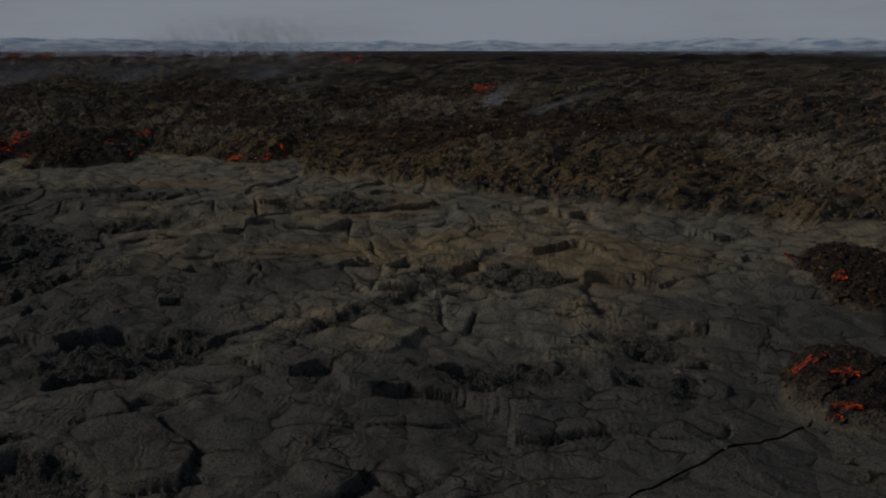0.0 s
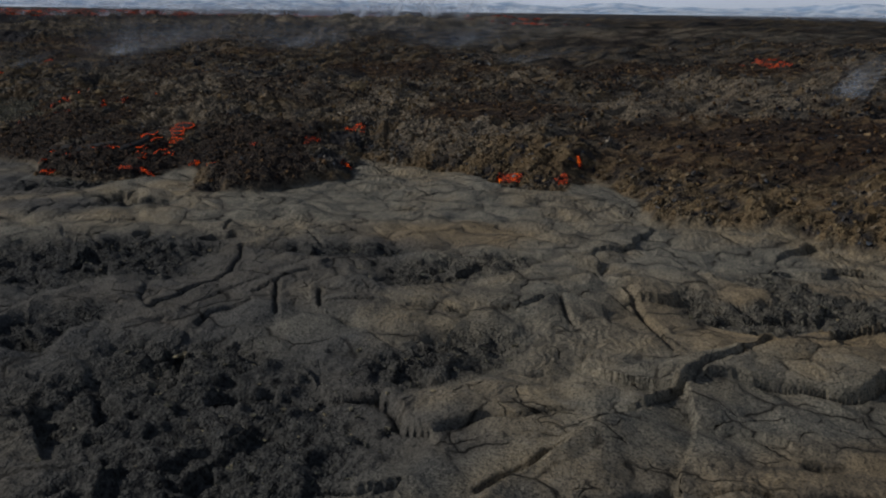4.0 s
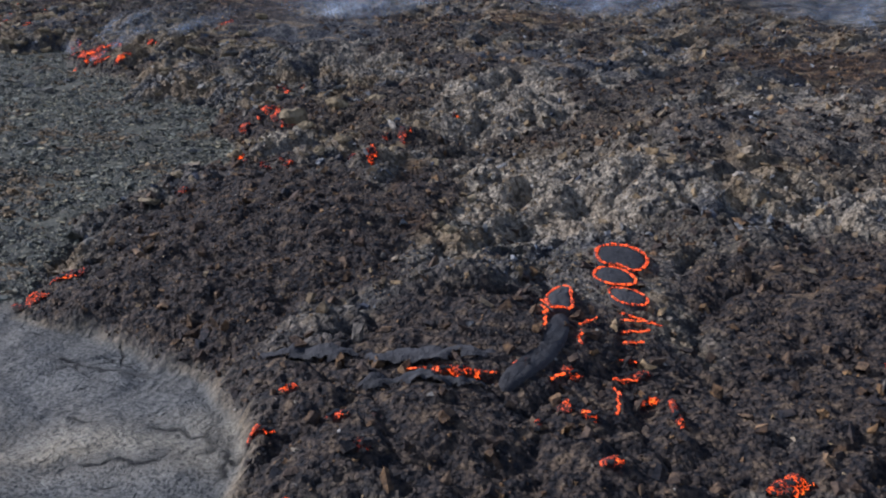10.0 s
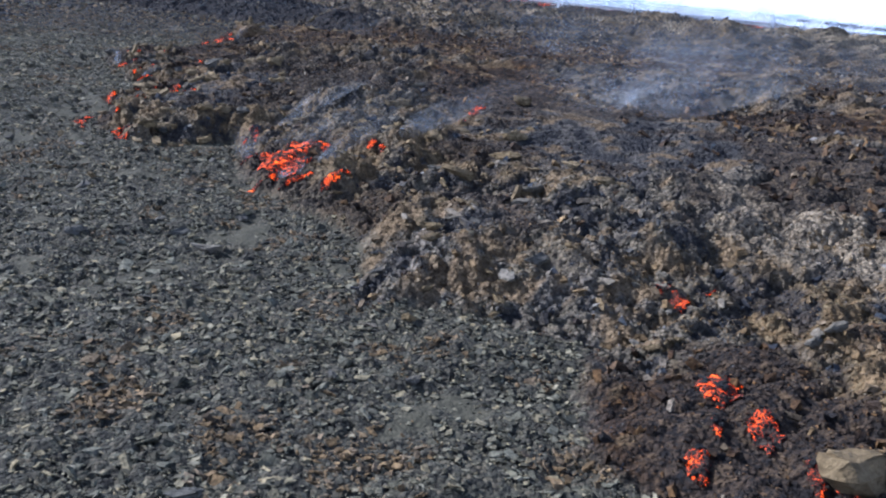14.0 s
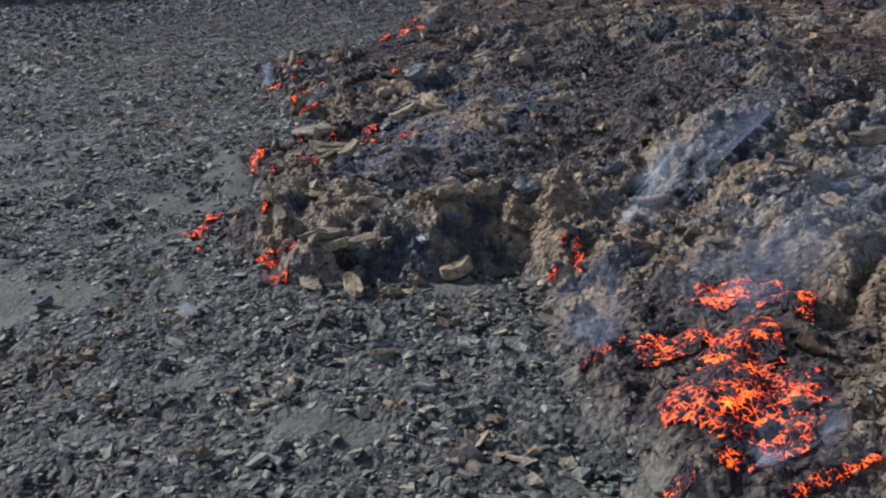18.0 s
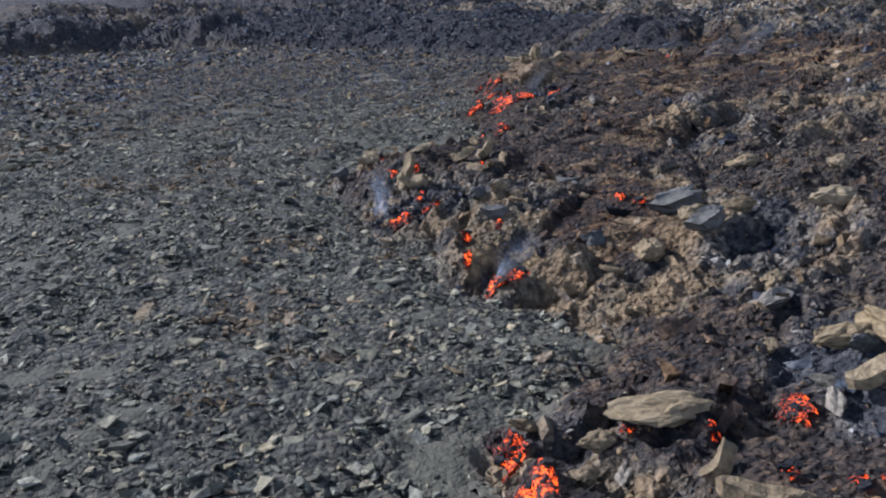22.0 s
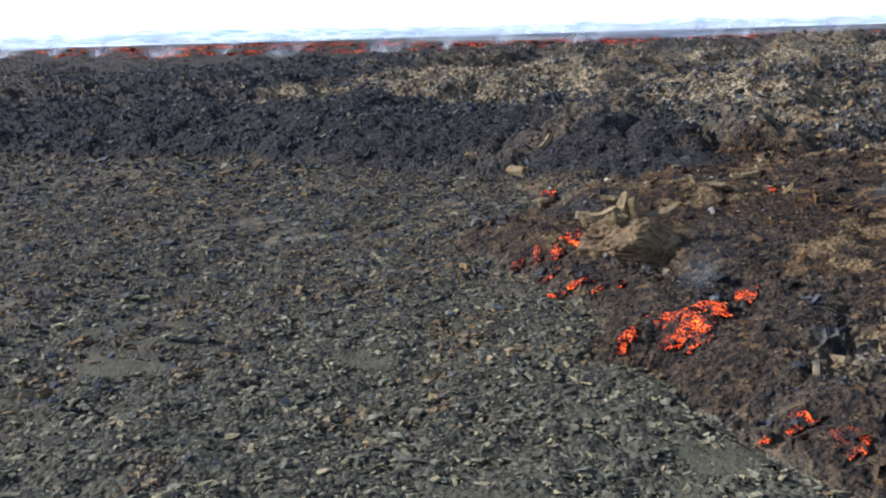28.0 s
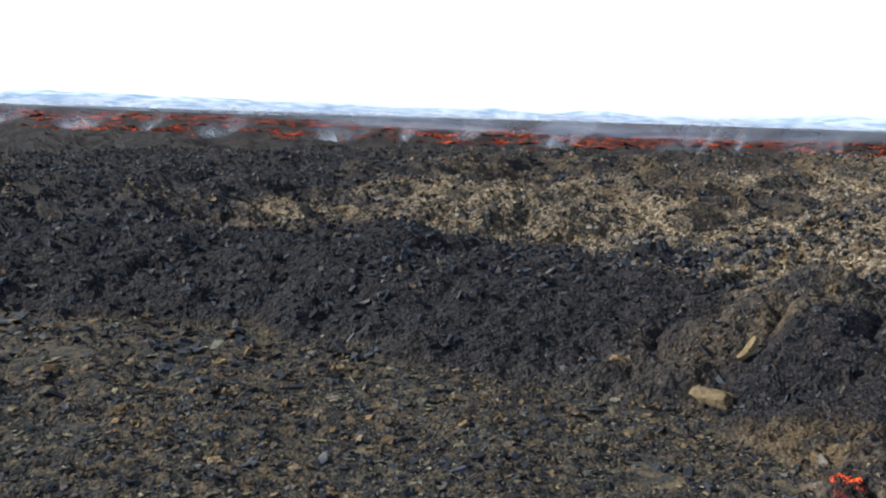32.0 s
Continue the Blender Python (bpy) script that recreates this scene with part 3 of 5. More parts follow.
# dark sunken ground between the slabs: x, y, half length, half width, turn
DREGS = [(-47.5, 76.5, 7.5, 3.6, 25), (-43.5, 79.3, 3.2, 1.4, 25), (-36.3, 80.6, 3.4, 0.9, 5), (-29, 78.5, 4.5, 1.8, 20), (-34, 80.8, 3.0, 1.0, 10), (-57.0, 90.2, 4.0, 1.5, 35), (-50.2, 86.2, 2.6, 0.9, 35), (-52.6, 88.4, 1.6, 0.8, 20)]
DREGS_FIRST = [(-8.6, 50.8, 6.2, 1.1, 52), (-19, 45, 4.5, 2.6, 30), (-33.5, 60.5, 6.5, 4.5, 60), (-27.5, 69, 3.5, 2.0, 40), (-29.5, 55.5, 5.5, 2.2, 65), (0.5, 43.6, 4.0, 1.6, 15), (-38, 65, 5, 4, 50), (-3.5, 59.2, 2.0, 1.0, 30)]

# blackish skin: x, y, half length, half width, turn
DARK_SKIN = [(-67.5, 97.5, 7, 4.5, 35), (-62, 90.5, 5, 4, 30), (-24, 47, 15, 9, 60), (0, 37, 28, 9.5, 5), (-42, 71, 13, 7.5, 45), (17, 47, 11, 13, 0), (-47, 77, 9, 4, 30), (-38, 76, 6, 3.5, 30), (-36, 80, 6, 2.5, 10), (-16, 57.5, 7, 3, 20), (-34, 63, 9, 7, 50), (-58.5, 89, 4, 3, 20), (-51, 85.3, 3.4, 1.4, 30), (-54, 85, 5, 2.5, 20)]

# ridges of the slabs, with their heights
RIDGES = [([(-28.5, 50.4), (-26.8, 54.8), (-24.6, 59.8), (-22.9, 63.0), (-20.3, 66.5), (-16.8, 70.9), (-14.4, 72.1)], 0.7),
          ([(-12.4, 44.6), (-10.8, 48.3), (-9.2, 51.1), (-6.7, 53.6), (-3.7, 57.0), (-1.0, 59.4)], 0.6),
          ([(-20.0, 35.4), (-14.1, 38.1), (-7.6, 42.2), (-2.5, 44.2), (3.0, 46.0)], 0.5), ([(-46.0, 70.8), (-44.0, 75.8), (-40.6, 80.1)], 0.35)]

# ochre skin: x, y, half length, half width, turn
GOLD = [(-10.5, 64.3, 7, 2.4, 15), (-2.0, 60.0, 3.0, 2.0, 30), (-4.5, 66.5, 6, 2.5, 10), (6, 62, 8, 5, 20), (-13, 76, 8, 4, 10), (-30, 84, 5, 2.5, 5)]
# ground smoothed by the running channel
SMOOTH = [(-55.3, 104.4, 1.7, 2.6, 10), (-56.2, 100.2, 0.9, 2.8, 0), (-58.5, 98.2, 3.2, 0.8, 18)]

BASE_Y = [-4000, 0, 50, 57, 65, 70, 80, 90, 100, 113, 121, 131, 137, 146, 154, 171, 177, 190, 220, 250, 320, 900, 4000]
BASE_Z = [-6, -2.2, -1.0, -0.5, 0.4, 1.0, 1.8, 2.2, 2.5, 3.2, 3.65, 4.2, 4.65, 4.95, 5.15, 5.4, 5.7, 5.9, 6.2, 6.9, 7.2, 7.4, 7.6]


def base_height(y):
    """The gentle rise of the land, eased at its bends."""
    return sum(np.interp(y + d, BASE_Y, BASE_Z) for d in (-5, -2.5, 0, 2.5, 5)) / 5


def flow_depth(x, y):
    """Metres inside the edge of the young flow (negative: outside)."""
    wx = x + 0.9 * fbm(x, y, 3.5, 31, 3)
    wy = y + 0.9 * fbm(x, y, 3.5, 47, 3)
    best, inside = np.full_like(x, 1e9), np.zeros(x.shape, bool)
    n = len(MARGIN)
    for k in range(n):
        (ax, ay), (bx, by) = MARGIN[k], MARGIN[(k + 1) % n]
        best = np.minimum(best, segment_distance(wx, wy, ax, ay, bx, by))
        if ay != by:
            inside ^= ((ay > wy) != (by > wy)) & (wx < (bx - ax) * (wy - ay) / (by - ay) + ax)
    d = np.where(inside, best, -best)
    for cx, cy, a, b, turn in SIDE_LOBES:
        d = np.maximum(d, (1 - ellipse(wx, wy, cx, cy, a, b, turn)) * min(a, b))
    return d


def ellipse(x, y, cx, cy, a, b, turn):
    c, s = math.cos(radians(turn)), math.sin(radians(turn))
    return np.hypot(((x - cx) * c + (y - cy) * s) / a, (-(x - cx) * s + (y - cy) * c) / b)


def patches(x, y, rows, seed, edge=0.22):
    """How far a place belongs to one of these uneven patches, 0 to 1."""
    out = np.zeros_like(x)
    w = 0.36 * fbm(x, y, 2.6, seed, 3)
    for cx, cy, a, b, turn in rows:
        out = np.maximum(out, smooth(1.0 - ellipse(x, y, cx, cy, a, b, turn) + w, -edge, edge))
    return out


def survey(x, y):
    """Height and surface weights of the ground at arrays of places."""
    u = x * ALONG[0] + y * ALONG[1]
    depth = flow_depth(x, y)
    flow = smooth(depth, -0.15, 0.5)
    slab = smooth(122 - u + 2.5 * fbm(x, y, 5, 3, 2) + 14 * fbm(x, y, 38, 5, 3) * smooth(-x * ACROSS[0] - y * ACROSS[1], -2, 20), -1.2, 1.2) * (1 - flow)
    z = base_height(y)
    far = smooth(np.hypot(x + 70, y - 100), 200, 500)
    # the young flow stands over the land with a steep lumpy front
    rise = 0.65 * smooth(depth, -0.1, 2.1) + 0.75 * smooth(depth, 1.5, 8) + 0.7 * smooth(depth, 8, 20) + 0.6 * smooth(depth, 20, 80)
    rise = (rise + 0.9 * smooth(u, 222, 234) * smooth(depth, 0.0, 5.0)) * (1 + 0.3 * fbm(x, y, 7, 61, 2))
    lumps = 0.75 * fbm(x, y, 9.0, 71, 2) + 0.8 * smooth(depth, 8, 30) * fbm(x, y, 22.0, 73, 2) + (0.3 + 0.6 * smooth(depth, 3, 14)) * (0.26 - np.abs(fbm(x, y, 3.4, 81, 3))) + 0.26 * fbm(x, y, 1.35, 91, 2)
    # heaped masses parted by crevices, small at the front and broad on the old flow behind the plain
    mass, mass_tag, _ = cell_edges(x + 1.2 * fbm(x, y, 2.4, 83, 3), y + 1.2 * fbm(x, y, 2.4, 85, 3), 2.3, 87)
    hump, hump_tag, _ = cell_edges(x * 0.7 + 2.2 * fbm(x, y, 5, 93, 3), y + 2.2 * fbm(x, y, 5, 95, 3), 5.2, 97)
    old = smooth(u, 214, 226)
    lumps = lumps + (1 - 0.5 * old) * (0.62 * np.sqrt(np.clip(mass / 0.7, 0, 1)) * (0.25 + mass_tag) - 0.36)
    lumps = lumps + old * (1.7 * np.sqrt(np.clip(hump / 1.7, 0, 1)) * (0.15 + hump_tag) - 0.8) * smooth(depth, 0.0, 3.0) * (1 - 0.7 * smooth(u, 275, 310))
    # sharp crags of clinker
    crag = 0.29 * (0.30 - np.abs(fbm(x, y, 0.9, 98, 2))) + 0.26 * (0.30 - np.abs(fbm(x, y, 0.36, 99, 2)))
    lumps = lumps + crag * (1 - far)
    black = patches(x, y, BLACK, 101) * flow
    brown = patches(x, y, BROWN, 103) * flow
    pale = patches(x, y, PALE, 107, 0.35) * flow * 1.0
    tan = patches(x, y, TAN, 109, 0.3) * flow
    grey = patches(x, y, GREY, 113) * flow
    mott, wide = fbm(x * 0.7, y, 7.5, 361, 3), smooth(depth, 5, 12) * smooth(140 - u, 0, 12) * flow
    pale = np.maximum(pale, 0.95 * wide * smooth(mott, 0.0, 0.16))
    black = np.maximum(black, 0.6 * wide * smooth(-mott, 0.14, 0.32))
    mott_b, last = fbm(x, y, 3.6, 367, 2), smooth(u, 218, 230) * flow
    dark_b = fbm(x, y, 4.2, 373, 3)
    black = np.maximum(black, 0.8 * flow * smooth(u, 118, 132) * (1 - old) * smooth(-dark_b, 0.06, 0.24))
    black = np.maximum(black, 0.3 * last * smooth(-mott_b, 0.08, 0.24))
    tan = np.maximum(tan, 0.7 * last * smooth(mott_b, 0.12, 0.3) * smooth(depth, 6, 12))
    black = np.maximum(black, 0.5 * flow * smooth(u, 300, 325))
    calm = np.maximum(np.maximum(np.maximum(0.6 * brown, 0.65 * grey), 0.45 * black), 0.9 * patches(x, y, SMOOTH, 343, 0.3))
    brown = np.maximum(brown, 0.12 * patches(x, y, DUSK, 137, 0.3) * flow)
    front = flow * smooth(3.2 - depth + 1.8 * fbm(x, y, 4, 127, 2), -0.8, 0.8) * smooth(fbm(x, y, 6, 131, 2), -0.35, 0.2)
    tan = np.maximum(tan, 0.55 * front * (1 - black))
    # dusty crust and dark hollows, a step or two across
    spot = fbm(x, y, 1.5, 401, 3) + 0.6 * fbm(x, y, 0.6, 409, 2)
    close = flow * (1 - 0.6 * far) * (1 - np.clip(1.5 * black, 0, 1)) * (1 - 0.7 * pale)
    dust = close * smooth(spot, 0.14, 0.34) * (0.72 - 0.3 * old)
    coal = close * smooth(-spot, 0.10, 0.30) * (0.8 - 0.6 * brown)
    coal = np.maximum(coal, flow * np.maximum(0.7 * old * black, 0.65 * smooth(u, 268, 300)))
    # old front darkened to blue-black, its shade held in the colour
    coal = np.maximum(coal, 0.8 * flow * old * (1 - far) * (1 - pale) * smooth(-x, 128, 142) * smooth(11 - depth + 6 * fbm(x, y, 6, 413, 2), -3, 3))
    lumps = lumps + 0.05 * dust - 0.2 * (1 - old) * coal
    # beyond the old flow the land falls to the bed of the river
    z = z + flow * (rise + lumps * (1 - calm) + 0.25) - 1.4 * smooth(u, 282, 322)
    # the old rubble plain
    plain = (1 - flow) * (1 - slab)
    z = z + plain * (0.22 * fbm(x, y, 6.0, 141, 3) + 0.12 * fbm(x, y, 0.9, 149, 2))
    # slabs: low swells, tilted plates with open joints, sunken rubble
    near = slab > 0.001
    dregs, plate = np.zeros_like(x), np.zeros_like(x)
    if near.any():
        sx, sy, su = x[near], y[near], u[near]
        wx, wy = sx + 0.35 * fbm(sx, sy, 2.6, 151, 2, 0.3), sy + 0.35 * fbm(sx, sy, 2.6, 157, 2, 0.3)
        broken = 1 - 0.85 * smooth(su, 72, 88)
        gap, tag, lean = cell_edges(wx * 0.8 + 2.0 * fbm(sx, sy, 5, 159, 2), wy + 1.6 * fbm(sx, sy, 4, 161, 2), 5.4, 163)
        sunk = np.maximum(patches(sx, sy, DREGS + DREGS_FIRST, 167, 0.45), smooth(fbm(sx, sy, 11, 173, 3), 0.40, 0.50) * smooth(92 - su, 0, 6))
        swell = 0.45 * fbm(sx, sy, 13, 179, 2) + 0.16 * fbm(sx, sy, 4.5, 181, 2) + broken * (0.22 * (tag - 0.5) + 0.085 * lean)
        joint = smooth(0.13 - gap, 0.0, 0.12) * smooth(fbm(sx, sy, 5, 191, 2), -0.05, 0.2) * broken
        # broad pillows with soft valleys between, and small ropy toes on some
        toe, tag_b, lean_b = cell_edges((wx * 0.86 - wy * 0.5) * 0.72, wx * 0.5 + wy * 0.86, 2.4, 193)
        dome = smooth(toe, 0.0, 0.75) * (0.6 + 0.7 * tag_b)
        _, tag_c, lean_c = cell_edges(wx, wy, 0.75, 195)
        cut, lip = np.zeros_like(sx), np.zeros_like(sx)
        for line in CRACKS + CRACKS_LATER + CRACKS_FIRST:
            for (ax, ay), (bx, by) in zip(line, line[1:]):
                d = segment_distance(wx, wy, ax, ay, bx, by)
                side = ((bx - ax) * (wy - ay) - (by - ay) * (wx - ax)) / math.hypot(bx - ax, by - ay)
                cut = np.maximum(cut, smooth(0.12 - d, 0.0, 0.10))
                lip = np.maximum(lip, np.exp(-d / 1.3) * smooth(side, -0.15, 0.3))
        # long ridges where one plate rides up over the next
        ridge = np.zeros_like(sx)
        for line, high in RIDGES:
            for (ax, ay), (bx, by) in zip(line, line[1:]):
                d = segment_distance(wx, wy, ax, ay, bx, by)
                side = ((bx - ax) * (wy - ay) - (by - ay) * (wx - ax)) / math.hypot(bx - ax, by - ay)
                ridge = np.maximum(ridge, high * np.exp(-d / 3.5) * smooth(-side, -0.12, 0.16))
        hole = np.zeros_like(sx)
        for cx, cy, a, b in HOLES + HOLES_FIRST:
            hole = np.maximum(hole, smooth(1.25 - ellipse(wx, wy, cx, cy, a, b, 15) - 0.6 * fbm(sx, sy, 0.9, 229, 3), 0.0, 0.5))
        grit = 0.26 * fbm(sx, sy, 1.1, 199, 3) + 0.10 * fbm(sx, sy, 0.45, 211, 2)
        top = swell + 0.17 * dome + ridge + (0.04 + 0.16 * broken) * lip + 0.03 * fbm(sx, sy, 0.7, 223, 3)
        low = swell * 0.7 - 0.16 + grit + 0.30 * (tag_b - 0.5) + 0.16 * lean_b + 0.16 * (tag_c - 0.5) + 0.30 * lean_c
        h = top * (1 - sunk) + low * sunk - 0.30 * joint * (1 - 0.6 * sunk) - (0.20 + 0.18 * broken) * cut - 0.75 * hole
        z[near] += slab[near] * h
        plate[near] = tag
        dregs[near] = np.maximum(sunk, 0.85 * hole)
    z = z + far * 1.6 * fbm(x, y, 60, 229, 3) + flow * smooth(u, 225, 280) * (1 - smooth(u, 285, 330)) * 0.35 * (0.9 * fbm(x, y, 13, 233, 2) + 0.9 * (0.4 - np.abs(fbm(x, y, 5.5, 239, 3))))
    return z, dict(w_flow=flow, w_slab=slab, w_dregs=dregs, w_black=black, w_brown=brown, w_pale=pale * (1 - black), w_speck=pale * (0.2 + 0.8 * smooth(u, 205, 220)), w_tan=tan, w_grey=grey, w_dust=dust, w_coal=coal,
                   plate=plate, w_end=flow * np.maximum(smooth(u, 222, 240), 0.5 * smooth(u, 162, 178)), w_dark_skin=slab * patches(x, y, DARK_SKIN, 337, 0.5), w_gold=slab * patches(x, y, GOLD, 341, 0.5), w_late=plain * smooth(u, 206, 232), w_bare=plain * smooth(fbm(x, y, 3.2, 307, 3) + 0.35 * fbm(x, y, 0.7, 309, 2) - 0.14 * smooth(u, 200, 214) - 0.1 * smooth(160 - u, 0, 10), 0.40, 0.52)), depth


def mesh_from(name, verts, faces, sides, sharp=False):
    me = bpy.data.meshes.new(name)
    me.vertices.add(len(verts))
    me.vertices.foreach_set("co", np.ascontiguousarray(verts, np.float32).ravel())
    me.loops.add(faces.size)
    me.loops.foreach_set("vertex_index", np.ascontiguousarray(faces, np.int32).ravel())
    me.polygons.add(len(faces))
    me.polygons.foreach_set("loop_start", np.arange(0, faces.size, sides, dtype=np.int32))
    me.update(calc_edges=True)
    if sharp:
        me.attributes.new("sharp_face", "BOOLEAN", "FACE").data.foreach_set("value", np.ones(len(faces), bool))
    return me


def steps(rows):
    """Positions from start, with (end, step) rows; the last rows grow outwards."""
    out = [rows[0]]
    for end, step, grow in rows[1:]:
        while out[-1] < end:
            out.append(out[-1] + step)
            step *= grow
    return np.array(out)


def grid_faces(nu, nv):
    i = (np.arange(nu - 1)[:, None] * nv + np.arange(nv - 1)[None]).ravel()
    return np.stack([i, i + 1, i + nv + 1, i + nv], 1)[:, ::-1]


# the slabs, laid finer than the rest: u from, u to, v from, v to, step
FINE = [(56.0, 121.0, 8.0, 46.0, 0.10), (22.0, 56.0, 4.0, 58.0, 0.14), (56.0, 74.0, 46.0, 56.0, 0.14), (121.0, 165.0, 8.0, 34.0, 0.095), (165.0, 214.0, 1.0, 27.0, 0.095), (214.0, 262.0, -12.0, 34.0, 0.16)]


def dress(me, weights, pick, faces, loose):
    """Hand the surface weights to a mesh; broken ground is angular."""
    for key, w in weights.items():
        if key != "plate":
            me.attributes.new(key, "FLOAT", "POINT").data.foreach_set("value", w[pick].astype(np.float32))
    me.polygons.foreach_set("use_smooth", np.ones(len(me.polygons), bool))
    me.attributes.new("sharp_face", "BOOLEAN", "FACE").data.foreach_set("value", loose[faces].mean(1) > 0.4)
    me.materials.append(MAT_GROUND)


def ground_grid(us, vs, seed):
    U, V = np.meshgrid(us, vs, indexing="ij")
    x = (U * ALONG[0] + V * ACROSS[0]).ravel()
    y = (U * ALONG[1] + V * ACROSS[1]).ravel()
    z, weights, _ = survey(x, y)
    # jog the points of rubble and clinker
    rng = np.random.default_rng(seed)
    step_u = np.repeat(np.gradient(us), len(vs))
    loose = (1 - weights["w_slab"]) * (1 - 0.8 * weights["w_bare"])
    jog = loose * np.clip(step_u, 0, 0.24) * (1 - 0.92 * weights["w_bare"]) * (1 - 0.2 * weights["w_dust"])
    z = z + rng.normal(0, 0.2, len(z)) * jog * (1 - 0.5 * weights["w_brown"])
    x, y = x + rng.uniform(-0.4, 0.4, len(z)) * jog, y + rng.uniform(-0.4, 0.4, len(z)) * jog
    return U.ravel(), V.ravel(), np.stack([x, y, z], 1), weights, loose, grid_faces(len(us), len(vs))


def build_ground():
    back = -steps([0.0, (12, 1.0, 1.1), (4200, 2.5, 1.18)])[:0:-1] + 20
    us = np.concatenate([back, steps([20.0, (54, 0.3, 1.0), (123, 0.26, 1.0), (240, 0.26, 1.0), (330, 0.36, 1.015), (4300, 1.0, 1.03)])])
    left = -steps([0.0, (18, 0.3, 1.0), (40, 0.35, 1.04), (4200, 2.0, 1.12)])[:0:-1] + 2
    vs = np.concatenate([left, steps([2.0, (20, 0.22, 1.0), (36, 0.26, 1.0), (75, 0.38, 1.02), (4200, 0.9, 1.05)])])
    U, V, verts, weights, loose, faces = ground_grid(us, vs, 3)
    # the slabs and the flow are laid separately and finer, over the sunken coarse sheet
    firm = (weights["w_flow"] > 0.5) | (weights["w_slab"] > 0.5)
    some = (weights["w_flow"] > 0.1) | (weights["w_slab"] > 0.1)
    for u0, u1, v0, v1, _ in FINE:
        verts[:, 2] -= 0.16 * (some & (U > u0) & (U < u1) & (V > v0) & (V < v1))
        verts[:, 2] -= 0.45 * (firm & (U > u0 + 0.8) & (U < u1 - 0.8) & (V > v0 + 0.8) & (V < v1 - 0.8))
    places, quads, soft, slabs = [verts], [faces], [loose], []
    both = {k: [w] for k, w in weights.items()}
    count = len(verts)
    for k, (u0, u1, v0, v1, step) in enumerate(FINE):
        _, _, fine, fw, fl, ff = ground_grid(np.arange(u0, u1 + step, step), np.arange(v0, v1 + step, step), 4 + k)
        stone = fw["w_slab"][ff].mean(1) > 0.5
        kept = ~stone & ((fw["w_flow"] + fw["w_slab"])[ff].max(1) > 0.03)
        used, rest = np.unique(ff[kept], return_inverse=True)
        places.append(fine[used])
        quads.append(rest.reshape(-1, 4) + count)
        soft.append(fl[used])
        for key in both:
            both[key].append(fw[key][used])
        count += len(used)
        tags = fw["plate"][ff[stone][:, 0]]
        order = np.argsort(tags, kind="stable")
        for piece in np.split(ff[stone][order], np.flatnonzero(np.diff(tags[order])) + 1):
            slabs.append((piece, fine, fw, fl))
    quads = np.concatenate(quads)
    me = mesh_from("ground", np.concatenate(places), quads, 4)
    dress(me, {k: np.concatenate(w) for k, w in both.items()}, slice(None), quads, np.concatenate(soft))
    land = tagged(new("ground", me), "lava field of grey slabs, rubble and dark clinker", "lava field", kind="structure")
    # each slab between its joints is a piece of its own
    for piece, fine, fw, fl in slabs:
        pick, local = np.unique(piece, return_inverse=True)
        local = local.reshape(-1, 4)
        slab = mesh_from("lava_slab", fine[pick], local, 4)
        dress(slab, fw, pick, local, fl[pick])
        ob = new("lava_slab", slab)
        ob.parent = land
    return land


build_ground()


def heights(x, y):
    return survey(np.asarray(x, float), np.asarray(y, float))[0]


# ---------------------------------------------------------------- loose stones
CORNERS = np.array([(-1, -1, -1), (1, -1, -1), (1, 1, -1), (-1, 1, -1), (-1, -1, 1), (1, -1, 1), (1, 1, 1), (-1, 1, 1)], float)
BOX = np.array([(4, 5, 6, 7), (0, 1, 5, 4), (1, 2, 6, 5), (2, 3, 7, 6), (3, 0, 4, 7)])


def rotations(rng, n, tilt):
    """Random turns about z after a lean of up to about tilt."""
    a, b, c = rng.uniform(0, 2 * np.pi, n), rng.normal(0, tilt, n), rng.normal(0, tilt, n)
    ca, sa, cb, sb, cc, sc = np.cos(a), np.sin(a), np.cos(b), np.sin(b), np.cos(c), np.sin(c)
    m = np.empty((n, 3, 3))
    m[:, 0] = np.stack([ca * cb, ca * sb * sc - sa * cc, ca * sb * cc + sa * sc], 1)
    m[:, 1] = np.stack([sa * cb, sa * sb * sc + ca * cc, sa * sb * cc - ca * sc], 1)
    m[:, 2] = np.stack([-sb, cb * sc, cb * cc], 1)
    return m


CHIP = np.array([(0, 1, 4), (1, 2, 4), (2, 3, 4), (3, 0, 4)])


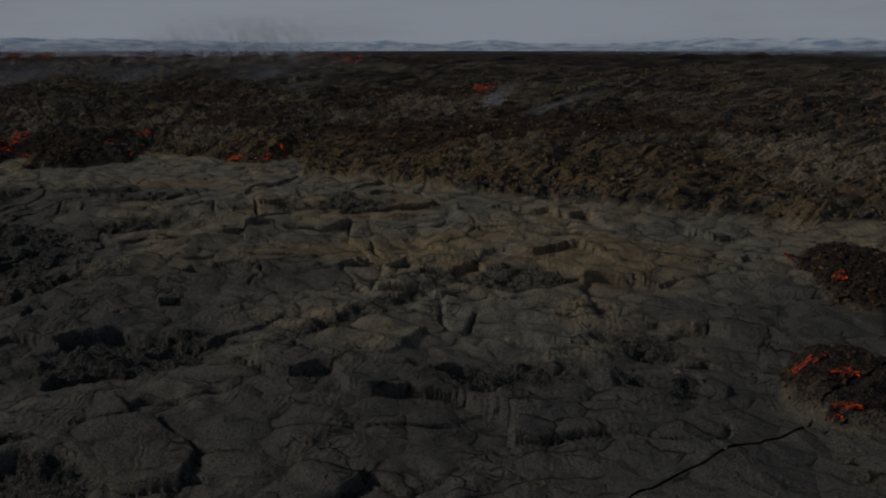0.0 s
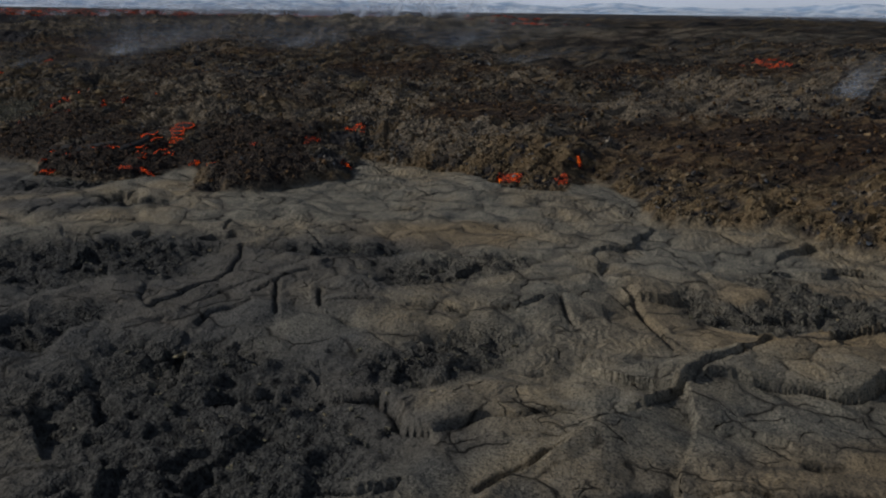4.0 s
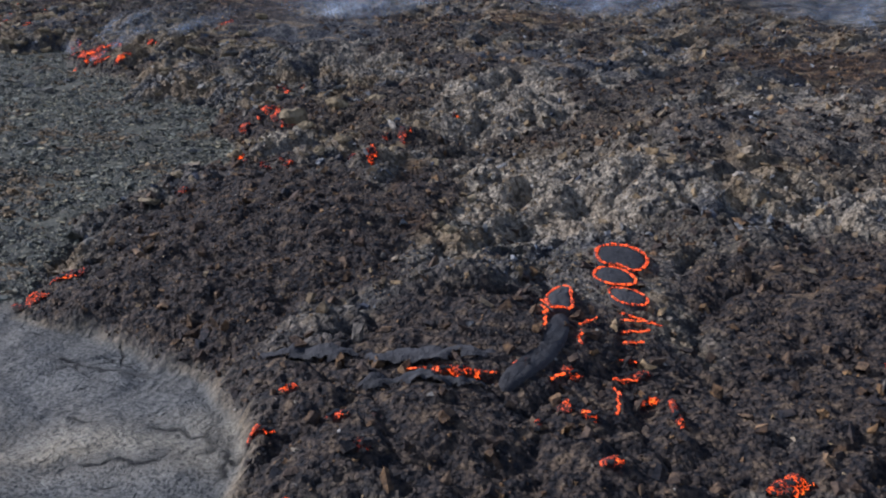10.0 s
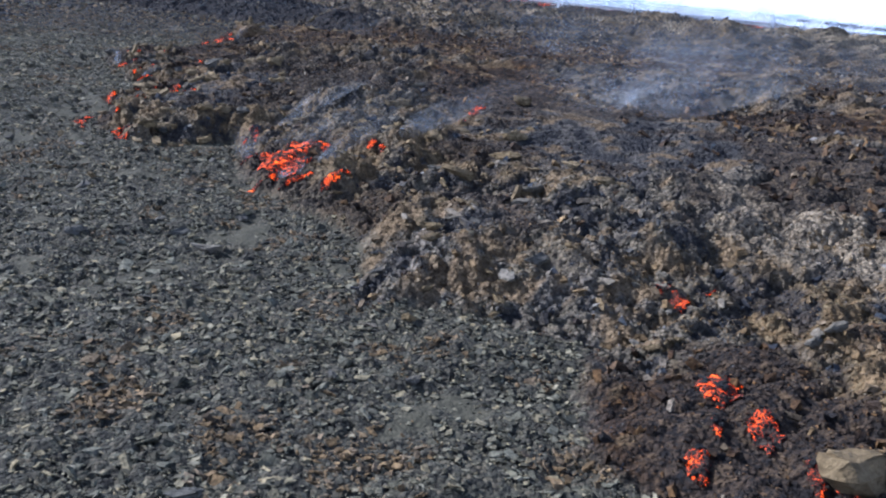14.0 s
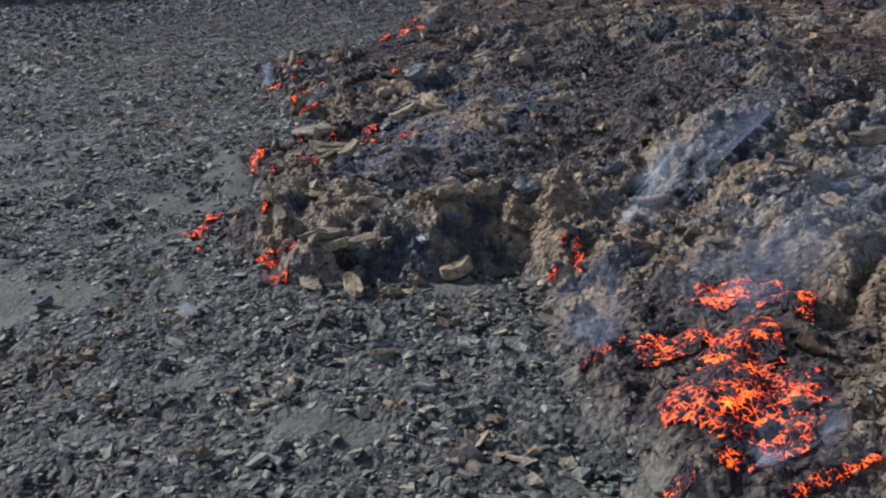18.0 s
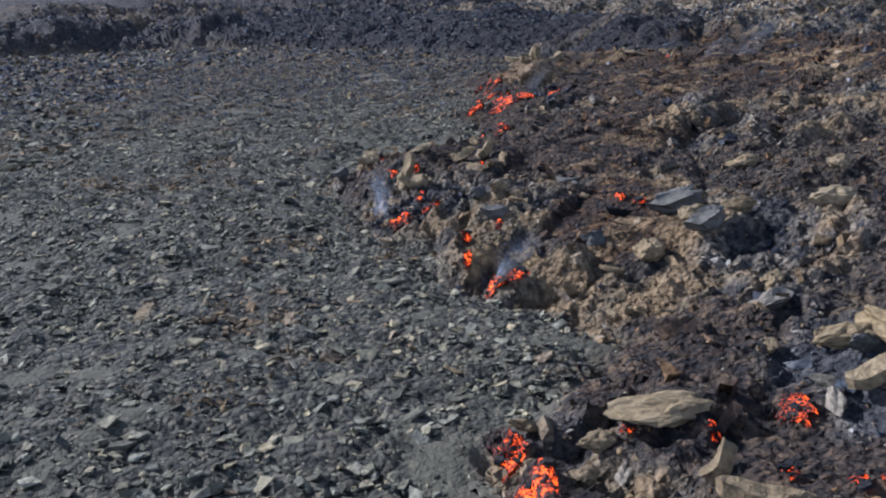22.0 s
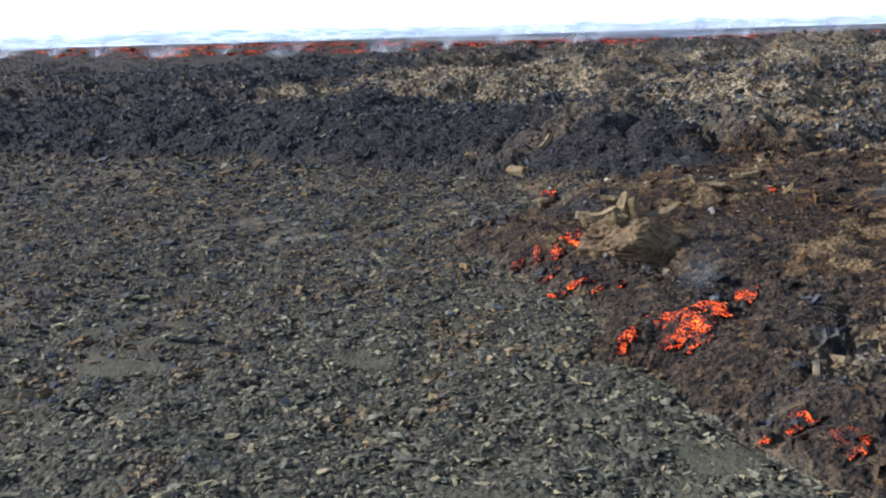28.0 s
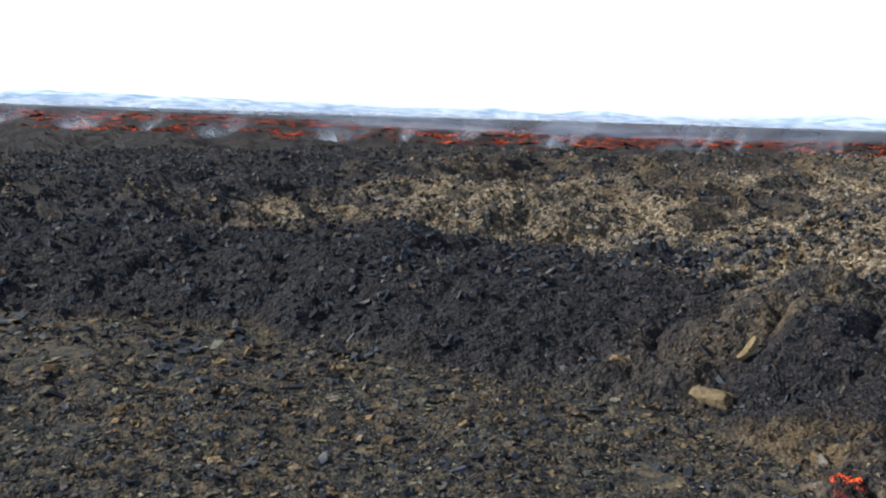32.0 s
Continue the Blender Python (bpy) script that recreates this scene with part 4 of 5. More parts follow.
def stones(name, x, y, z, size, flat, tilt, material, seed, label, category, knobs=False):
    """One spread of broken lava: every stone angular and of its own shape, the small ones mere chips."""
    rng = np.random.default_rng(seed)
    verts, faces, count = [], [], 0
    big = size > (0.125 if knobs else 0.135)
    for pick, corners, sides in ((big, CORNERS, BOX), (~big, np.concatenate([CORNERS[:4], [(0.3, 0.2, 1.1)]]), CHIP)):
        n, k = int(pick.sum()), len(corners)
        body = corners[None] * (rng.uniform(0.4, 1.15, (n, k, 1)) * rng.uniform(0.6, 1.1, (n, k, 3)) if knobs else rng.uniform(0.3, 1.0, (n, k, 3)))
        body *= np.stack([rng.uniform(0.8, 1.9 if knobs else 1.5, n), rng.uniform(0.5, 1.0, n), flat * rng.uniform(0.6, 1.5, n)], 1)[:, None] * size[pick][:, None, None] * 0.62
        body = np.einsum("nij,nkj->nki", rotations(rng, n, tilt), body) + np.stack([x[pick], y[pick], z[pick] + 0.12 * size[pick]], 1)[:, None]
        side = (np.arange(n)[:, None, None] * k + sides[None]).reshape(-1, sides.shape[1]) + count
        if sides.shape[1] == 4:
            side = np.concatenate([side[:, [0, 1, 2]], side[:, [0, 2, 3]]])
        verts.append(body.reshape(-1, 3))
        faces.append(side)
        count += n * k
    me = mesh_from(name, np.concatenate(verts), np.concatenate(faces), 3, True)
    me.materials.append(material)
    return tagged(new(name, me), label, category, kind="stuff")


def scatter():
    rng = np.random.default_rng(5)
    spots = []
    # u from, u to, v from, v to, stones, middle size
    for u0, u1, v0, v1, n, mid in ((116, 152, 2, 34, 60000, 0.09), (152, 245, -14, 26, 140000, 0.088), (60, 116, 14, 46, 26000, 0.12), (240, 330, -30, 95, 52000, 0.22),
                                   (116, 152, 2, 30, 60000, 0.075), (152, 240, -10, 24, 120000, 0.075), (60, 116, 14, 42, 20000, 0.085),
                                   (116, 250, 30, 75, 26000, 0.20), (116, 250, -45, -8, 12000, 0.22), (20, 130, 45, 110, 14000, 0.32), (200, 245, 26, 52, 16000, 0.15), (205, 262, -48, -8, 18000, 0.17), (20, 118, 0, 50, 8000, 0.15), (20, 150, 105, 200, 16000, 0.45)):
        spots.append((rng.uniform(u0, u1, n), rng.uniform(v0, v1, n), mid * np.exp(rng.normal(0, 0.46, n))))
    u, v, s = (np.concatenate(k) for k in zip(*spots))
    x, y = u * ALONG[0] + v * ACROSS[0], u * ALONG[1] + v * ACROSS[1]
    z, w, depth = survey(x, y)
    dice = rng.uniform(0, 1, len(x))
    s = np.minimum(np.where((w["w_flow"] > 0.5) & (dice > 0.97), s * 1.6, s), np.where(v > 100, 0.8, 0.55))
    kind = np.full(len(x), -1)
    plain = (w["w_flow"] < 0.5) & (w["w_slab"] < 0.5)
    kind[plain & (dice > w["w_bare"] * 0.85)] = 0
    slab = (w["w_flow"] < 0.5) & (w["w_slab"] >= 0.5)
    kind[slab & (dice < 0.2 * w["w_dregs"])] = 0
    s = np.where(w["w_flow"] > 0.5, np.clip(s * 0.86, 0.085, 0.3), s)
    thin = (w["w_flow"] > 0.5) & (rng.uniform(0, 1, len(x)) < np.where(s < 0.11, 0.3, 0.0))
    late = smooth(u + 6 * fbm(x, y, 7, 331, 2), 206, 232)
    change = plain & (kind == 0) & (rng.uniform(0, 1, len(x)) < 0.6 * late)
    kind[change] = 7
    clump = plain & (kind == 0) & (fbm(x, y, 1.9, 351, 2) + rng.normal(0, 0.12, len(x)) > 0.36 - 0.38 * late)
    kind[clump] = 6
    s = np.where(slab, s * 0.75, s)
    flow = w["w_flow"] >= 0.5
    kind[flow] = 1
    field, ash = fbm(x, y, 3.2, 311, 2) + rng.normal(0, 0.08, len(x)), fbm(x, y, 2.4, 317, 2) + rng.normal(0, 0.08, len(x))
    kind[flow & (field < -0.26)] = 2
    kind[flow & (field > 0.04)] = 3
    kind[flow & (ash > np.where(u < 205, 0.1, 0.2))] = 4
    d2 = rng.uniform(0, 1, len(x))
    end, d3 = flow & (u > 226 + 5 * fbm(x, y, 9, 341, 2)), rng.uniform(0, 1, len(x))
    kind[end] = np.where(d3 < 0.42, 5, np.where(d3 < 0.68, 3, np.where(d3 < 0.84, 1, 4)))[end]
    kind[flow & (u > 168) & (rng.uniform(0, 1, len(x)) < 0.08)] = 2
    kind[flow & (d2 < np.where(u > 215, 0.72, 0.85) * w["w_pale"])] = 4
    kind[flow & (d2 < 0.72 * w["w_tan"])] = 3
    kind[flow & (u <= 215) & (kind == 4) & (d3 < 0.4)] = 3
    gold = flow & (u > 215) & (kind == 4) & (d3 < 0.45)
    kind[gold] = 3
    dark = np.maximum(w["w_black"], np.maximum(w["w_brown"], 0.8 * w["w_grey"]))
    kind[flow & (d2 < 0.93 * dark)] = 2
    kind[flow & (u > 205) & (kind == 2) & (w["w_brown"] < 0.4)] = 5
    kind[flow & (w["w_brown"] + w["w_grey"] > 0.6) & (dice < 0.35)] = -1
    d4 = rng.uniform(0, 1, len(x))
    kind[flow & (d4 < 0.9 * w["w_dust"])] = 3
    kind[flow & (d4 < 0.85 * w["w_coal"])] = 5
    kind[flow & (w["w_dust"] > 0.4) & (dice < 0.25)] = -1
    kind[thin] = -1
    s = np.where((kind == 4) & (u < 215), np.minimum(s, 0.17), s)
    near = (u > 60) & (u < 262) & (v < 36)
    s = np.where(flow & near & (s < 0.2), s * 0.72, s)
    kind[flow & near & (s < 0.24) & (rng.uniform(0, 1, len(x)) < np.where(kind == 2, 0.6, 0.2))] = -1
    for k, (name, flat, tilt, mat, label) in enumerate((
            ("rubble", 0.24, 0.34, MAT_PLAIN, "grey-green slabby lava rubble strewn over the plain"),
            ("clinker", 0.62, 0.7, MAT_MIXED, "mottled brown and grey clinker on the flow"),
            ("black_clinker", 0.62, 0.7, MAT_BLACK, "fresh black clinker of the young lava lobe"),
            ("tan_clinker", 0.62, 0.7, MAT_TAN, "ochre and tan dusty clinker at the flow front"),
            ("pale_clinker", 0.62, 0.7, MAT_PALE, "pale ash-grey broken crust on the flow"),
            ("dark_clinker", 0.65, 0.7, MAT_DARK, "dark clinker of the older flow front, its blue shade painted in"),
            ("ochre_rubble", 0.3, 0.4, MAT_TAN, "clumps of ochre rubble on the plain"),
            ("dark_rubble", 0.26, 0.36, MAT_DARK, "dark slabby rubble mixed into the plain"))):
        pick = kind == k
        stones(name, x[pick], y[pick], z[pick], s[pick], flat, tilt, mat, 20 + k, label, "clinker" if 0 < k < 6 else "rubble", 0 < k < 6)


scatter()


# ---------------------------------------------------------------- single boulders
def boulder_mesh(seed):
    """A rounded, cracked block of lava, about one metre long before scaling."""
    rng = random.Random(seed)
    bm = bmesh.new()
    bmesh.ops.create_icosphere(bm, subdivisions=3, radius=0.5)
    planes = [(Vector((rng.uniform(-1, 1), rng.uniform(-1, 1), rng.uniform(-1, 1))).normalized(), rng.uniform(0.16, 0.36)) for _ in range(11)]
    off = Vector((rng.uniform(0, 50), rng.uniform(0, 50), rng.uniform(0, 50)))
    for v in bm.verts:
        for n, d in planes:
            k = v.co.dot(n) - d
            if k > 0:
                v.co -= n * k * 0.97
        v.co += v.co.normalized() * (0.13 * noise.noise(v.co * 4 + off) + 0.08 * noise.noise(v.co * 11 + off))
    for f in bm.faces:
        f.smooth = False
    me = bpy.data.meshes.new("boulder")
    bm.to_mesh(me)
    bm.free()
    return me


SHAPES = {}
for key, mat in (("T", MAT_B_TAN), ("G", MAT_B_GREY), ("P", MAT_B_PALE)):
    SHAPES[key] = []
    for k in range(5):
        me = boulder_mesh(40 + k + 10 * len(SHAPES))
        me.materials.append(mat)
        SHAPES[key].append(me)
WORDS = {"T": ("tan_boulder", "tan weathered lava block lying on the clinker", "boulder"), "G": ("grey_boulder", "grey-green lava slab lying in the rubble", "boulder"),
         "P": ("pale_boulder", "pale ash-grey lava block on the flow", "boulder")}


def boulders(rows, place):
    """Single blocks: x, y, length, height, turn, tone."""
    rng = random.Random(len(place))
    zs = heights([r[0] for r in rows], [r[1] for r in rows])
    for (x, y, length, high, turn, tone), z in zip(rows, zs):
        name, label, category = WORDS[tone]
        ob = new(name, SHAPES[tone][rng.randrange(5)])
        wide = max(0.75 * high, 0.45 * length)
        ob.matrix_world = pose(x, y, z + 0.22 * high, rng.uniform(-14, 14), rng.uniform(-14, 14), turn) @ Matrix.Diagonal((length * 1.15, wide * 1.15, high * 1.0, 1))
        tagged(ob, label, category, "boulders " + place)


boulders([(-108.8, 143.2, 1.5, 0.7, -27, 'T'), (-109.5, 143.1, 0.9, 0.5, 33, 'T'), (-109.3, 138.1, 0.8, 0.35, 83, 'T'), (-110.6, 138.5, 0.8, 0.62, 33, 'T'), (-108.8, 138.9, 1.45, 0.41, 28, 'T'),
     (-114.3, 149.5, 1.46, 0.9, 13, 'G'), (-109.2, 149.5, 1.0, 0.9, 33, 'T'), (-113.8, 154.1, 1.12, 0.56, 33, 'T'), (-111.3, 153.0, 0.7, 0.7, 33, 'T'), (-110.8, 149.3, 1.0, 0.66, 33, 'T'),
     (-113.4, 148.4, 0.7, 0.78, 33, 'T'), (-112.0, 140.1, 0.55, 0.42, 33, 'T'), (-111.9, 139.5, 0.5, 0.4, 33, 'T'), (-114.7, 134.0, 0.6, 0.45, 33, 'G'), (-113.1, 147.9, 1.0, 0.9, 30, 'G'),
     (-114.3, 150.0, 1.3, 0.8, 60, 'G')],
         "on the middle of the flow front")
boulders([(-114.0, 147.3, 0.9, 0.7, 90, 'T'), (-122.5, 154.6, 0.84, 0.5, -40, 'T'), (-112.5, 148.8, 0.9, 0.5, 30, 'T'), (-115.4, 147.5, 0.65, 0.54, 30, 'G'), (-121.9, 153.3, 0.6, 0.38, 5, 'T'),
     (-121.3, 152.9, 0.7, 0.38, -45, 'T'), (-122.6, 151.2, 1.55, 0.45, 95, 'T'), (-123.2, 152.6, 0.91, 0.33, 25, 'T'), (-129.4, 151.1, 0.53, 0.3, 25, 'G'), (-128.5, 150.8, 0.45, 0.3, 25, 'G'),
     (-119.3, 149.4, 0.95, 0.6, 85, 'G'), (-118.3, 148.3, 0.8, 0.6, 25, 'G'), (-125.6, 151.5, 0.65, 0.6, 25, 'G'), (-120.8, 151.9, 0.85, 0.36, -6, 'T'), (-120.4, 152.7, 0.8, 0.5, -41, 'T'),
     (-122.1, 150.9, 0.75, 0.49, -31, 'T'), (-125.3, 151.1, 0.71, 0.35, -41, 'P')],
         "on the far flow front")
boulders([(-103.9, 134.1, 1.3, 0.4, 20, 'T'), (-104.2, 132.8, 0.9, 0.3, -15, 'T'), (-102.4, 136.7, 0.65, 0.45, 35, 'T'), (-101.7, 137.1, 0.64, 0.6, -25, 'G'), (-107.9, 134.3, 0.65, 0.35, 35, 'T'),
     (-107.6, 134.9, 0.5, 0.28, 35, 'T'), (-111.2, 140.6, 1.7, 0.46, 30, 'T'), (-102.4, 134.0, 0.5, 0.35, 35, 'T'), (-102.5, 133.3, 0.55, 0.38, 35, 'T'), (-111.0, 145.1, 1.3, 0.54, 65, 'P'),
     (-102.7, 135.5, 1.15, 0.5, 35, 'T'), (-105.7, 138.1, 0.5, 0.45, 35, 'P'), (-108.0, 131.8, 0.4, 0.39, 35, 'T'), (-101.1, 131.2, 0.6, 0.32, 55, 'T'), (-110.6, 133.1, 0.45, 0.28, 35, 'P'),
     (-104.6, 135.0, 0.8, 0.25, 30, 'T')],
         "beside the burning front")
boulders([(-110.7, 137.8, 0.55, 0.4, 35, 'T'), (-110.0, 138.3, 0.53, 0.4, 95, 'T'), (-103.3, 139.6, 0.5, 0.37, 35, 'P'), (-101.4, 131.5, 0.6, 0.3, 35, 'G'), (-99.7, 132.6, 0.5, 0.4, -45, 'G'),
     (-108.7, 129.5, 0.54, 0.36, 35, 'G'), (-95.7, 141.9, 1.51, 0.67, 35, 'T'), (-92.5, 134.1, 0.76, 0.38, 45, 'T'), (-91.2, 147.0, 1.2, 0.8, 35, 'T'), (-93.6, 126.9, 0.5, 0.4, 35, 'G'),
     (-101.5, 127.6, 0.45, 0.3, 35, 'T'), (-97.2, 129.0, 0.71, 0.25, 35, 'G'), (-87.8, 132.5, 1.49, 0.53, 23, 'T'), (-87.3, 135.9, 1.33, 0.67, 8, 'T'), (-84.7, 131.6, 0.58, 0.39, 28, 'T'),
     (-84.1, 122.3, 0.52, 0.39, 28, 'T')],
         "along the rubble plain")
boulders([(-135.8, 189.2, 1.6, 0.9, -48, 'T'), (-126.4, 179.1, 1.5, 0.35, 12, 'T'), (-144.9, 168.6, 0.62, 0.39, 12, 'G'), (-139.3, 164.9, 0.4, 0.3, 12, 'G'), (-140.6, 165.1, 0.52, 0.32, 12, 'G'),
     (-130.2, 177.5, 1.3, 0.4, 15, 'T'), (-134.3, 155.5, 0.45, 0.4, 20, 'G')],
         "at the last lobes")
boulders([(-82.4, 119.4, 0.67, 0.45, 78, 'G'), (-84.1, 118.5, 0.5, 0.35, -52, 'G'), (-92.0, 123.5, 1.27, 0.5, 18, 'G'), (-96.3, 122.0, 0.81, 0.5, 28, 'G'), (-94.2, 124.2, 1.0, 0.34, 48, 'G'),
     (-80.6, 124.6, 0.5, 0.3, 28, 'P'), (-84.9, 121.6, 0.65, 0.21, 13, 'P'), (-83.6, 112.9, 0.85, 0.4, 15, 'G'), (-81.4, 113.0, 0.55, 0.34, 25, 'G'), (-67.8, 118.5, 0.59, 0.59, 25, 'T'),
     (-82.7, 109.9, 0.74, 0.37, 25, 'T'), (-79.0, 110.7, 0.7, 0.45, -20, 'T'), (-71.8, 117.4, 0.92, 0.62, 17, 'T'), (-68.0, 113.4, 0.72, 0.57, 17, 'T'), (-73.0, 118.6, 1.4, 1.3, 17, 'T'),
     (-71.9, 121.3, 1.5, 0.8, 10, 'T'), (-70.9, 123.5, 1.2, 0.7, 40, 'T'), (-73.7, 114.5, 0.9, 0.9, 17, 'T'), (-45.9, 123.2, 1.96, 1.2, 17, 'T')],
         "round the first lobe")


def front_blocks():
    """Loose blocks thrown up along the front of the flow and on the plain beside it."""
    rng = np.random.default_rng(77)
    u, v = rng.uniform(118, 225, 2600), rng.uniform(-6, 26, 2600)
    x, y = u * ALONG[0] + v * ACROSS[0], u * ALONG[1] + v * ACROSS[1]
    z, w, depth = survey(x, y)
    front = (depth > 0.2) & (depth < 5.5) & (w["w_black"] + w["w_brown"] < 0.5)
    beside = (depth < -0.8) & (depth > -14) & (w["w_slab"] < 0.5)
    inner = (depth >= 5.5) & (depth < 20) & (w["w_black"] + w["w_brown"] < 0.4) & (fbm(x, y, 5, 371, 2) > -0.1) & (u < 185)
    pick = np.concatenate([np.flatnonzero(front)[:190], np.flatnonzero(beside)[:90], np.flatnonzero(inner)[:130]])
    rows = []
    for k in pick:
        long = (0.42 if front[k] else 0.5 if inner[k] else 0.34) * math.exp(rng.normal(0, 0.35))
        tone = rng.choice(["T", "G", "P"], p=[0.68, 0.14, 0.18] if front[k] or inner[k] else [0.15, 0.85, 0.0])
        rows.append((x[k], y[k], long * 1.3, long * rng.uniform(0.4, 0.8) * (0.5 if beside[k] else 1.0), rng.uniform(0, 360), str(tone)))
    boulders(rows, "strewn along the front")


front_blocks()


# ---------------------------------------------------------------- molten lava
def plate_mesh(seed):
    """A jagged plate of black crust, about one metre across before scaling."""
    rng = random.Random(seed)
    n = rng.randrange(5, 8)
    ring = [(math.cos(2 * math.pi * k / n) * rng.uniform(0.3, 0.55), math.sin(2 * math.pi * k / n) * rng.uniform(0.3, 0.55)) for k in range(n)]
    bm = bmesh.new()
    top = [bm.verts.new((x * 0.82, y * 0.82, 0.12 + rng.uniform(-0.03, 0.03))) for x, y in ring]
    low = [bm.verts.new((x, y, -0.10)) for x, y in ring]
    bm.faces.new(top)
    for k in range(n):
        bm.faces.new((low[k], low[(k + 1) % n], top[(k + 1) % n], top[k]))
    me = bpy.data.meshes.new("crust_plate")
    bm.to_mesh(me)
    bm.free()
    me.materials.append(MAT_PLATE)
    return me


PLATES = [plate_mesh(k) for k in range(6)]


def crust_plates(tongue, X, Y, Z, r, seed):
    """Black plates riding on a tongue of lava."""
    rng = random.Random(seed)
    spots = np.argwhere(r < 0.9)
    span = math.sqrt(max(len(spots), 1)) * abs(X[1, 0] - X[0, 0])
    for _ in range(min(14, 3 + int(len(spots) / 60))):
        i, j = spots[rng.randrange(len(spots))]
        plate = new("crust_plate", PLATES[rng.randrange(6)])
        k = rng.uniform(0.14, 0.3) * min(1.6, 0.6 + 0.25 * span)
        plate.parent = tongue
        plate.matrix_basis = pose(X[i, j], Y[i, j], Z[i, j] + 0.02, rng.uniform(-14, 14), rng.uniform(-14, 14), rng.uniform(0, 360)) @ Matrix.Diagonal((k * rng.uniform(1.0, 1.9), k, k, 1))


def breakout(x, y, a, b, turn, seed, name="lava_breakout", label="glowing orange lava breaking through black crust", material=None, lift=0.10, step=0.09, group="lava breakouts"):
    """A ragged tongue of molten lava lying on the ground, with its own bulge."""
    material = material or (MAT_LAVA if a * b > 0.16 else MAT_EMBER)
    span = 1.35
    step = max(min(step, 0.28 * min(a, b)), a / 28)
    us, vs = np.arange(-span * a, span * a + step, step), np.arange(-span * b, span * b + step, step)
    U, V = np.meshgrid(us, vs, indexing="ij")
    c, s = math.cos(radians(turn)), math.sin(radians(turn))
    X, Y = x + U * c - V * s, y + U * s + V * c
    r = np.hypot(U / a, V / b) + 0.55 * fbm(X, Y, max(0.35, 0.5 * min(a, b)), seed, 3)
    Z = heights(X.ravel(), Y.ravel()).reshape(X.shape) + lift * smooth(1.05 - r, -0.1, 0.5) + 0.03
    faces = grid_faces(len(us), len(vs))
    keep = (r.ravel()[faces] < 1.0).all(1)
    faces = faces[keep]
    if len(faces) < 4:
        return
    used, faces = np.unique(faces, return_inverse=True)
    faces = faces.reshape(-1, 4)
    me = mesh_from(name, np.stack([X.ravel(), Y.ravel(), Z.ravel()], 1)[used], faces, 4)
    me.polygons.foreach_set("use_smooth", np.ones(len(me.polygons), bool))
    me.materials.append(material)
    if material not in (MAT_LAVA, MAT_EMBER):
        tagged(new(name, me), label, "lava", group)
        return
    tongue = tagged(new(name), label, "lava", group)
    tongue.location = (x, y, float(heights([x], [y])[0]))
    pool = new("molten_lava", me)
    pool.parent, pool.location = tongue, -tongue.location
    crust_plates(tongue, X - x, Y - y, Z - tongue.location.z, r, seed)


def hot(rows):
    """Breakouts of molten lava: x, y, half length, half depth, turn."""
    for row in rows:
        x, y, a, b, turn = row
        breakout(x, y, 1.0 * a, 1.0 * b, turn, int(abs(x) * 31 + y * 17))


hot([(-3.8, 155.9, 2.65, 3.75, 3), (14.3, 44.7, 1.0, 0.63, 3), (15.3, 42.9, 0.74, 0.55, 3), (14.4, 40.0, 0.96, 0.27, 3), (19.1, 63.5, 0.36, 0.83, 3), (20.4, 57.7, 0.48, 0.45, 3),
     (-75.9, 121.5, 0.52, 0.96, 14), (-28.4, 98.2, 0.96, 0.53, 14), (-24.8, 98.0, 0.5, 0.67, 14), (-23.8, 101.0, 0.36, 0.69, 14), (-44.6, 105.2, 0.34, 0.51, 14), (-59.6, 92.9, 0.44, 0.2, 14),
     (-40.1, 99.2, 0.24, 0.38, 14), (-49.1, 96.6, 0.72, 0.15, 14), (-54.3, 94.3, 0.89, 0.41, 14), (-53.2, 94.6, 0.76, 0.29, 14), (-49.2, 96.5, 0.77, 0.29, 14), (-59.3, 93.0, 0.28, 0.16, 14)])
hot([(-44.5, 105.0, 0.58, 0.55, 14), (-40.2, 99.2, 0.28, 0.43, 14), (-41.6, 108.9, 0.29, 0.47, 14), (-42.4, 109.3, 1.03, 0.28, 17), (-44.4, 103.0, 0.27, 0.35, 17), (-50.7, 97.2, 0.48, 0.18, 17),
     (-74.7, 120.0, 0.31, 0.63, 17), (-48.3, 102.2, 0.37, 0.36, 17), (-54.2, 99.7, 0.39, 0.1, 19)])
hot([(-53.7, 99.0, 0.32, 0.1, 19), (-53.1, 98.6, 0.12, 0.91, 19), (-58.0, 97.7, 0.66, 0.1, 19), (-55.3, 97.6, 0.18, 0.21, 19), (-54.8, 97.6, 0.21, 0.2, 19), (-55.7, 96.8, 0.12, 0.18, 19),
     (-56.4, 98.6, 0.19, 0.16, 19), (-55.5, 98.9, 0.3, 0.18, 19), (-59.5, 95.2, 0.24, 0.11, 19), (-60.9, 95.8, 0.21, 0.12, 19), (-60.9, 94.6, 0.31, 0.11, 19), (-58.7, 95.4, 0.12, 0.11, 19),
     (-54.0, 95.9, 0.28, 0.18, 19), (-58.6, 94.4, 0.18, 0.1, 19)])
